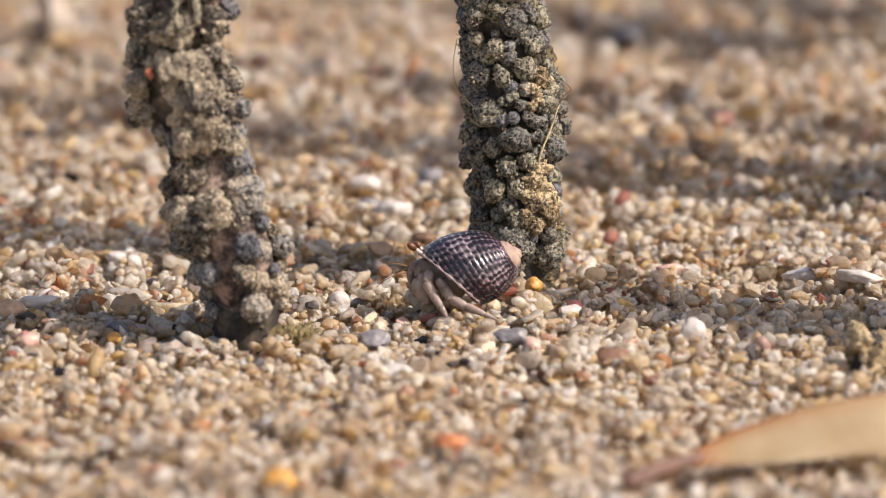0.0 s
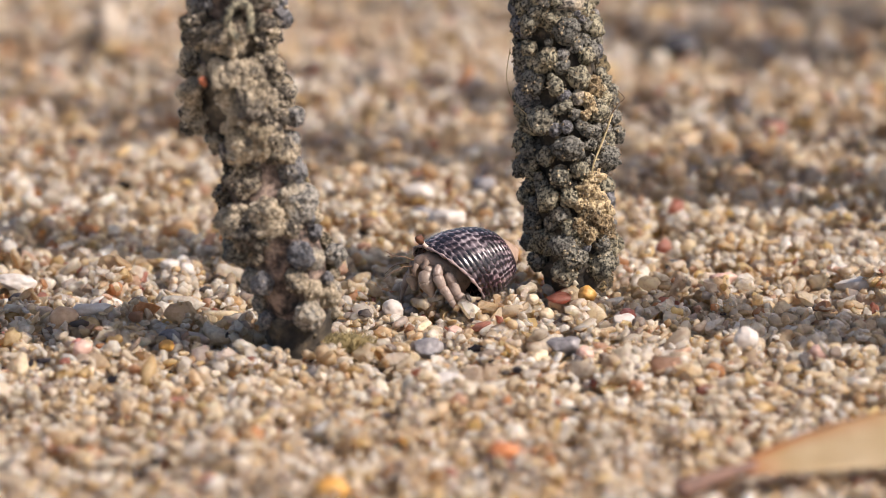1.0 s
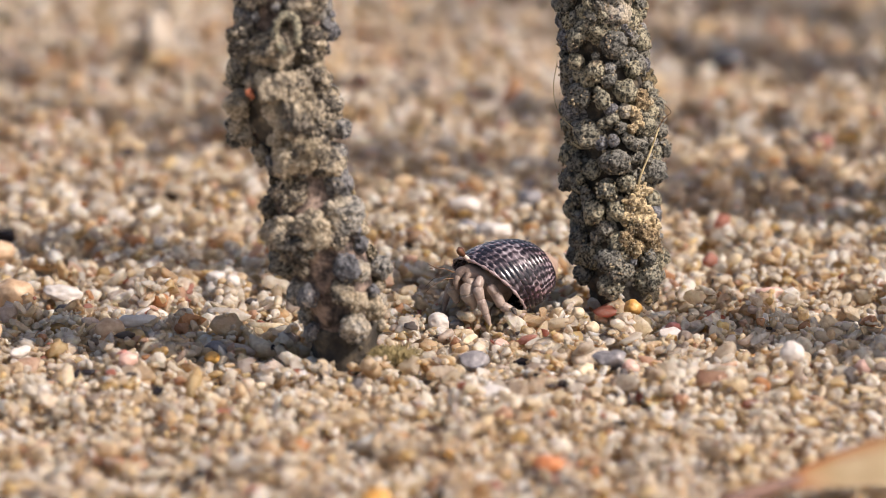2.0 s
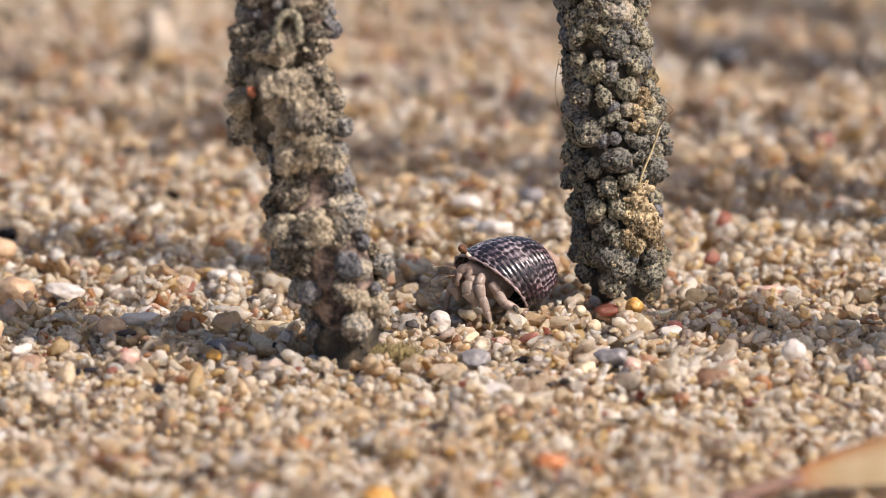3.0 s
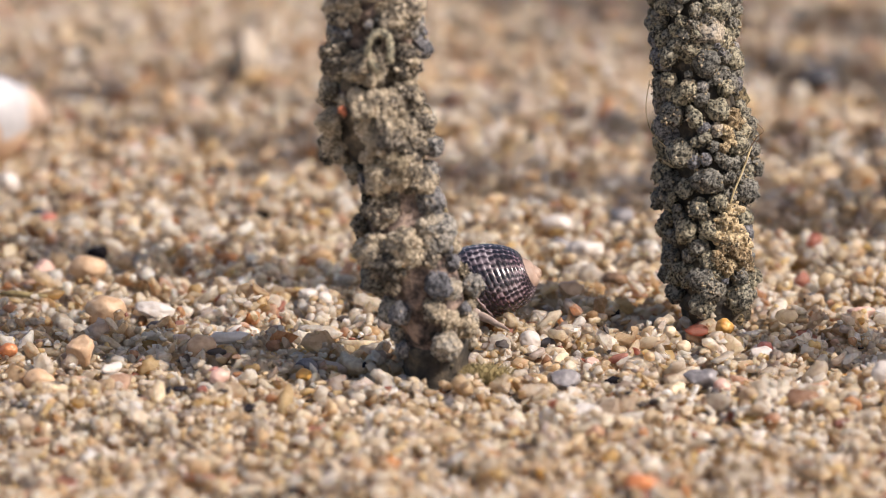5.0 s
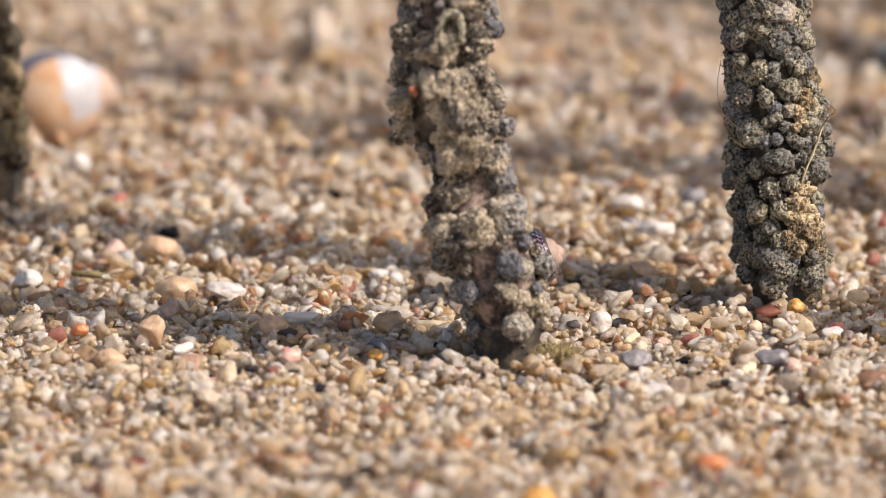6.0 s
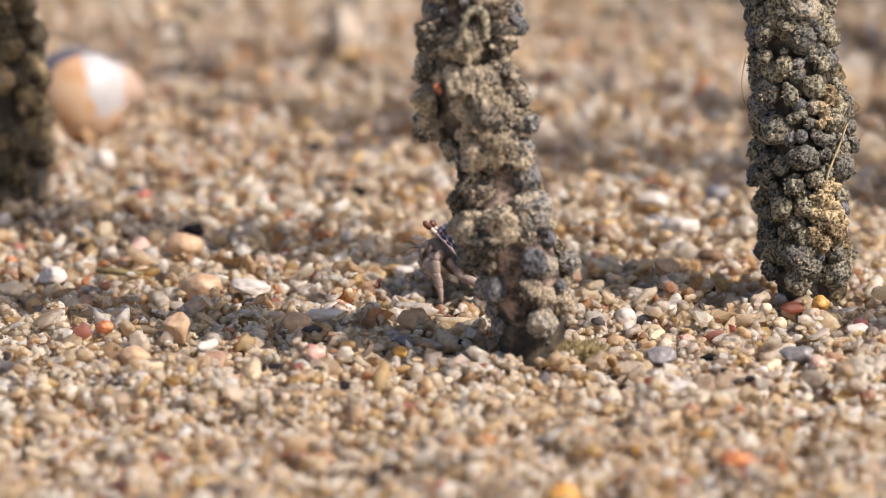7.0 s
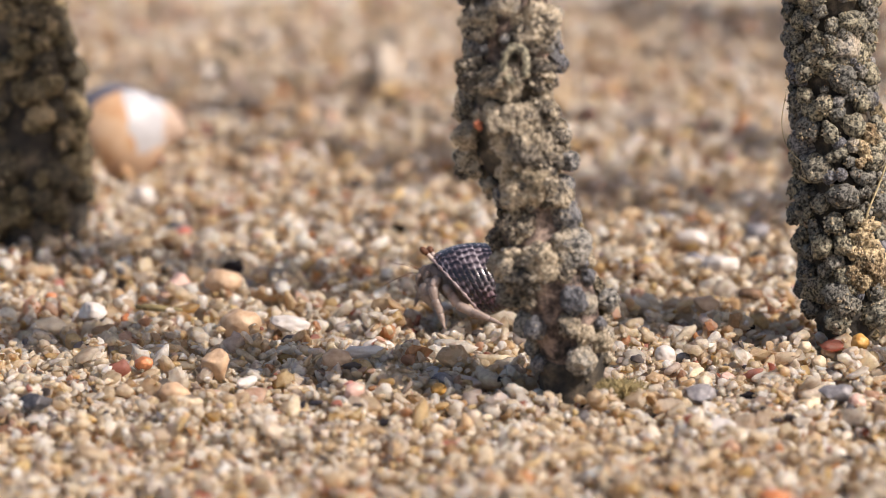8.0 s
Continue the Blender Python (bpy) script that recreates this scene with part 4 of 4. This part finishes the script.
# ---------------------------------------------------------------- pebbles that stand out
PEBBLE = {
    "amber": (pebble_material("amber_stone", (0.66, 0.38, 0.10), (0.48, 0.22, 0.05), 0.45), "amber-yellow"),
    "orange": (pebble_material("orange_stone", (0.60, 0.24, 0.10), (0.44, 0.15, 0.06), 0.32), "bright orange"),
    "white": (pebble_material("white_coral", (0.66, 0.615, 0.57), (0.55, 0.48, 0.42), 0.40), "smooth white"),
    "red": (pebble_material("red_coral", (0.56, 0.17, 0.12), (0.46, 0.22, 0.18), 0.35), "small red"),
    "pink": (pebble_material("pink_coral", (0.66, 0.46, 0.38), (0.54, 0.32, 0.26), 0.4), "pale pink"),
    "dark": (pebble_material("black_stone", (0.10, 0.095, 0.10), (0.035, 0.035, 0.04), 0.3), "nearly black"),
    "cream": (pebble_material("cream_coral", (0.72, 0.60, 0.43), (0.60, 0.46, 0.30), 0.4), "cream-coloured"),
    "pale": (pebble_material("weathered_coral", (0.50, 0.43, 0.35), (0.38, 0.31, 0.24), 0.7), "weathered pale"),
    "grey": (pebble_material("grey_stone", (0.30, 0.28, 0.28), (0.15, 0.14, 0.15), 0.4), "slate grey"),
    "tan": (pebble_material("tan_stone", (0.60, 0.42, 0.27), (0.46, 0.29, 0.17), 0.5), "smooth tan"),
    "brown": (pebble_material("brown_stone", (0.27, 0.16, 0.09), (0.13, 0.08, 0.05), 0.5), "dull brown"),
}


def pebble(kind, tone, x, y, wide, tall, seed, heading=0.0, lift=0.15):
    """A single larger grain: rounded pebble, broken chip or coral rod, half sunk between its neighbours."""
    r = np.random.default_rng(seed)
    mat, word = PEBBLE[tone]
    bm = ico(4)
    off = Vector(r.uniform(-40, 40, 3))
    cuts = []
    for _ in range(8):
        c = Vector(r.normal(size=3)).normalized()
        cuts.append((c, r.uniform(0.55, 0.9)))
    for v in bm.verts:
        p = v.co.copy()
        if kind == "chip":
            for c, d in cuts:
                over = p.dot(c) - d
                if over > 0:
                    p -= c * over * 0.8
            p *= 1.12
        p *= 1 + 0.17 * noise.noise(v.co * 1.3 + off) + 0.08 * noise.noise(v.co * 2.9 + off) + 0.03 * noise.noise(v.co * 8.0 + off)
        if kind == "rod":
            waist = 1.0 - 0.25 * math.cos(p.x * 1.9) ** 2
            v.co = Vector((p.x * tall, p.y * wide * waist, p.z * wide * waist)) * MM
        else:
            v.co = Vector((p.x * wide, p.y * 0.5 * (wide + tall), p.z * tall)) * MM
    name = {"pebble": "pebble", "chip": "coral_chip", "rod": "coral_rod"}[kind]
    thing = {"pebble": "rounded pebble lying in the coral sand", "chip": "broken coral chip lying in the sand", "rod": "finger-shaped coral rod lying in the sand"}[kind]
    ob = part(name, smooth(bm), mat)
    low = wide if kind == "rod" else tall
    ob.matrix_basis = pose(x * MM, y * MM, (surface(x, y, 0.6 * wide) + 0.58 * low + lift) * MM, r.normal(0, 7), r.normal(0, 7), heading + r.normal(0, 6))
    tagged(ob, word + " " + thing, name.split("_")[-1] if kind != "rod" else "coral", name + "s in the sand")


SCATTER = [
    ("pebble", "amber", [(9.8, 14.6, 1.0, 0.95, 0, 2.0), (22.6, 3.0, 0.9, 0.66), (-16.3, -66.4, 1.76, 1.38), (-35.0, 0.2, 0.85, 0.7)]),
    ("pebble", "orange", [(8.9, 11.4, 0.8, 0.8, 0, 0.2), (-11.5, 25.2, 0.93, 0.68), (0.6, -48.4, 1.58, 0.96), (-80.3, 43.3, 0.76, 0.63), (-66.9, 5.8, 1.03, 0.73)]),
    ("chip", "white", [(13.7, 8.7, 1.21, 0.91), (5.9, -26.3, 1.9, 0.8), (-5.5, -15.3, 2.0, 1.0), (39.4, 25.2, 2.35, 0.93), (45.3, 19.8, 2.34, 0.8), (-8.7, 72.5, 1.83, 0.98), (-5.4, 53.1, 1.92, 1.09), (-74.7, 32.6, 1.37, 1.12), (-65.7, 18.0, 1.84, 0.8), (-52.6, 26.7, 1.92, 0.87), (-42.5, 20.9, 1.54, 0.8)]),
    ("pebble", "red", [(14.1, 14.0, 0.92, 0.73), (-44.1, -6.5, 0.77, 0.77), (-67.7, 72.5, 0.98, 0.59)]),
    ("pebble", "white", [(-11.2, 16.1, 1.16, 1.04), (26.3, -6.1, 1.37, 1.31), (-34.1, 31.2, 0.87, 0.87), (-36.1, 35.6, 1.07, 0.63), (-73.8, 92.3, 1.34, 1.34)]),
    ("pebble", "dark", [(-9.3, 16.6, 0.86, 0.67), (19.8, 38.4, 0.94, 0.88), (23.4, 162.2, 2.16, 1.44), (-14.6, 56.0, 1.16, 0.83), (-68.8, 74.9, 1.18, 0.98)]),
    ("rod", "cream", [(-7.8, 9.2, 0.6, 1.7, 62), (4.5, -4.6, 0.8, 1.3, 60)]),
    ("chip", "grey", [(-7.4, -1.6, 1.56, 0.96), (7.1, -2.8, 1.67, 1.2), (-35.0, 6.1, 1.39, 0.85)]),
    ("chip", "pink", [(-4.4, 8.2, 0.85, 0.85), (24.8, 27.9, 1.37, 0.81), (-66.5, 48.4, 1.4, 1.4)]),
    ("pebble", "pink", [(9.3, -4.1, 0.9, 0.84), (34.5, -4.6, 1.55, 1.07), (-43.7, -7.1, 1.13, 0.89), (-60.0, 110.6, 1.23, 0.82)]),
    ("rod", "white", [(-43.4, 10.8, 0.79, 2.2, 8, 0.5), (-55.3, -1.9, 0.66, 1.68, 55)]),
    ("pebble", "tan", [(-46.5, 10.0, 1.7, 1.35), (-58.0, 27.5, 2.23, 1.74), (-62.8, -5.3, 1.61, 1.31), (-61.2, 46.4, 2.03, 1.46), (-40.8, 29.0, 0.8, 0.6)]),
    ("pebble", "brown", [(30.0, 83.8, 1.13, 1.46), (-14.3, 54.0, 1.28, 0.83)]),
    ("pebble", "grey", [(-1.4, 75.5, 1.44, 1.12), (-8.4, 60.6, 1.29, 0.9)]),
    ("chip", "red", [(-80.2, 54.2, 0.77, 0.64)]),
    ("chip", "orange", [(-72.7, 31.8, 0.75, 0.62), (-70.6, 31.4, 0.94, 0.62)]),
    ("chip", "tan", [(-58.9, 4.3, 1.5, 1.5), (-7.0, 34.1, 1.38, 0.88)]),
    ("chip", "dark", [(-76.9, -12.5, 1.77, 0.89)]),
    ("chip", "cream", [(-73.0, 40.4, 1.9, 0.8)]),
    ("pebble", "cream", [(-79.0, 28.3, 1.86, 0.93)]),
    ("chip", "brown", [(-2.0, 43.2, 1.4, 0.7)]),
    ("chip", "pale", [(-48.5, 166.0, 1.9, 3.6)]),
    ("pebble", "brown", [(-3.0, 207.0, 2.6, 2.0)]),
    ("pebble", "cream", [(5.4, 15.6, 0.8, 0.75, 0, 0.5), (3.9, 17.0, 0.7, 0.65, 0, 0.2)]),
]
count = 0
for kind, tone, spots in SCATTER:
    for spot in spots:
        count += 1
        pebble(kind, tone, *spot[:4], 500 + count, *spot[4:])


def build_stub():
    """A short broken root, low and overgrown."""
    r = np.random.default_rng(77)
    stub = tagged(new("root_stub"), "short broken root overgrown with tan algae", "root")
    stub.location = Vector((44.4, -16.0, surface(44.4, -16.0, 2.0))) * MM
    bm = bmesh.new()
    tube(bm, [Vector(p) * MM for p in ((0, 0, -2), (0.1, 0, 1.0), (0.4, 0.1, 2.6), (0.8, 0, 3.8))], [q * MM for q in (2.0, 2.1, 1.8, 1.2)], 16)
    part("core", bm, M_BARK, stub, "dark bark")
    for k in range(22):
        w, h = r.uniform(0, 6.28), r.uniform(0.6, 4.6)
        rad = r.uniform(0.6, 1.15)
        ob = part("nodule", LUMPS["yellow"][k % 5], None, stub)
        ob.matrix_basis = pose((0.1 * h + 1.9 * math.cos(w)) * MM, 1.9 * math.sin(w) * MM, h * MM, *r.uniform(0, 360, 3)) @ Matrix.Scale(rad * MM, 4)


build_stub()

bm = bmesh.new()
tube(bm, [Vector(p) * MM for p in ((-70.0, 34.5, 0.4), (-68.2, 33.9, 0.5), (-66.4, 33.2, 0.45), (-64.8, 32.8, 0.5))], [q * MM for q in (0.3, 0.42, 0.36, 0.16)], 8)
twig = part("twig", bm, M_ALGAE)
twig.location.z = (surface(-67.0, 33.5, 1.5) + 0.45) * MM
tagged(twig, "short dark greenish twig lying in the sand", "twig")


def motions():
    """The crab walks to the left and slightly away, pausing from 1.0 to 3.5 s."""
    # seconds, eye x, ground y, lift, turn
    way = [(0.0, -2.5, 10.0, 0.5, -4), (0.5, -6.0, 16.0, -0.3, 6), (1.0, -8.4, 17.5, -0.3, 17), (1.5, -8.9, 17.8, -0.3, 20), (3.0, -8.9, 17.8, -0.2, 20),
           (3.5, -9.7, 18.0, 0.0, 18), (4.0, -13.5, 21.0, 0.5, 0), (5.5, -24.9, 26.5, -0.1, -9), (6.5, -29.6, 27.0, -0.2, -6), (7.0, -33.2, 27.5, -0.1, -2),
           (7.5, -34.6, 29.0, 0.2, 2), (8.0, -38.0, 30.0, 0.6, -4)]
    rows = []
    for t, ex, y, lift, turn in way:
        m = pose(0, 0, 0, 0, 0, turn)
        eye = m @ Vector((-5.75, -0.75, 0))
        nod = float(np.interp(t, (0.0, 1.0), (-7.0, 0.0)))
        rows.append((t, pose((ex - eye.x) * MM, (y - eye.y - 0.75) * MM, lift * MM, 0, nod, turn)))
    walk(crab, rows)
    for n, leg in enumerate(LEGS):
        rows = []
        base = leg.location.copy()
        for k in range(41):
            t = k * 0.2
            moving = 0.15 if 1.1 < t < 3.5 else 1.0
            swing = moving * (13 if n > 1 else 5) * math.sin(2 * math.pi * t / 0.9 + n * 2.1)
            rows.append((t, Matrix.Translation(base) @ pose(0, 0, 0, 0.3 * swing, swing, 0)))
        walk(leg, rows)


motions()
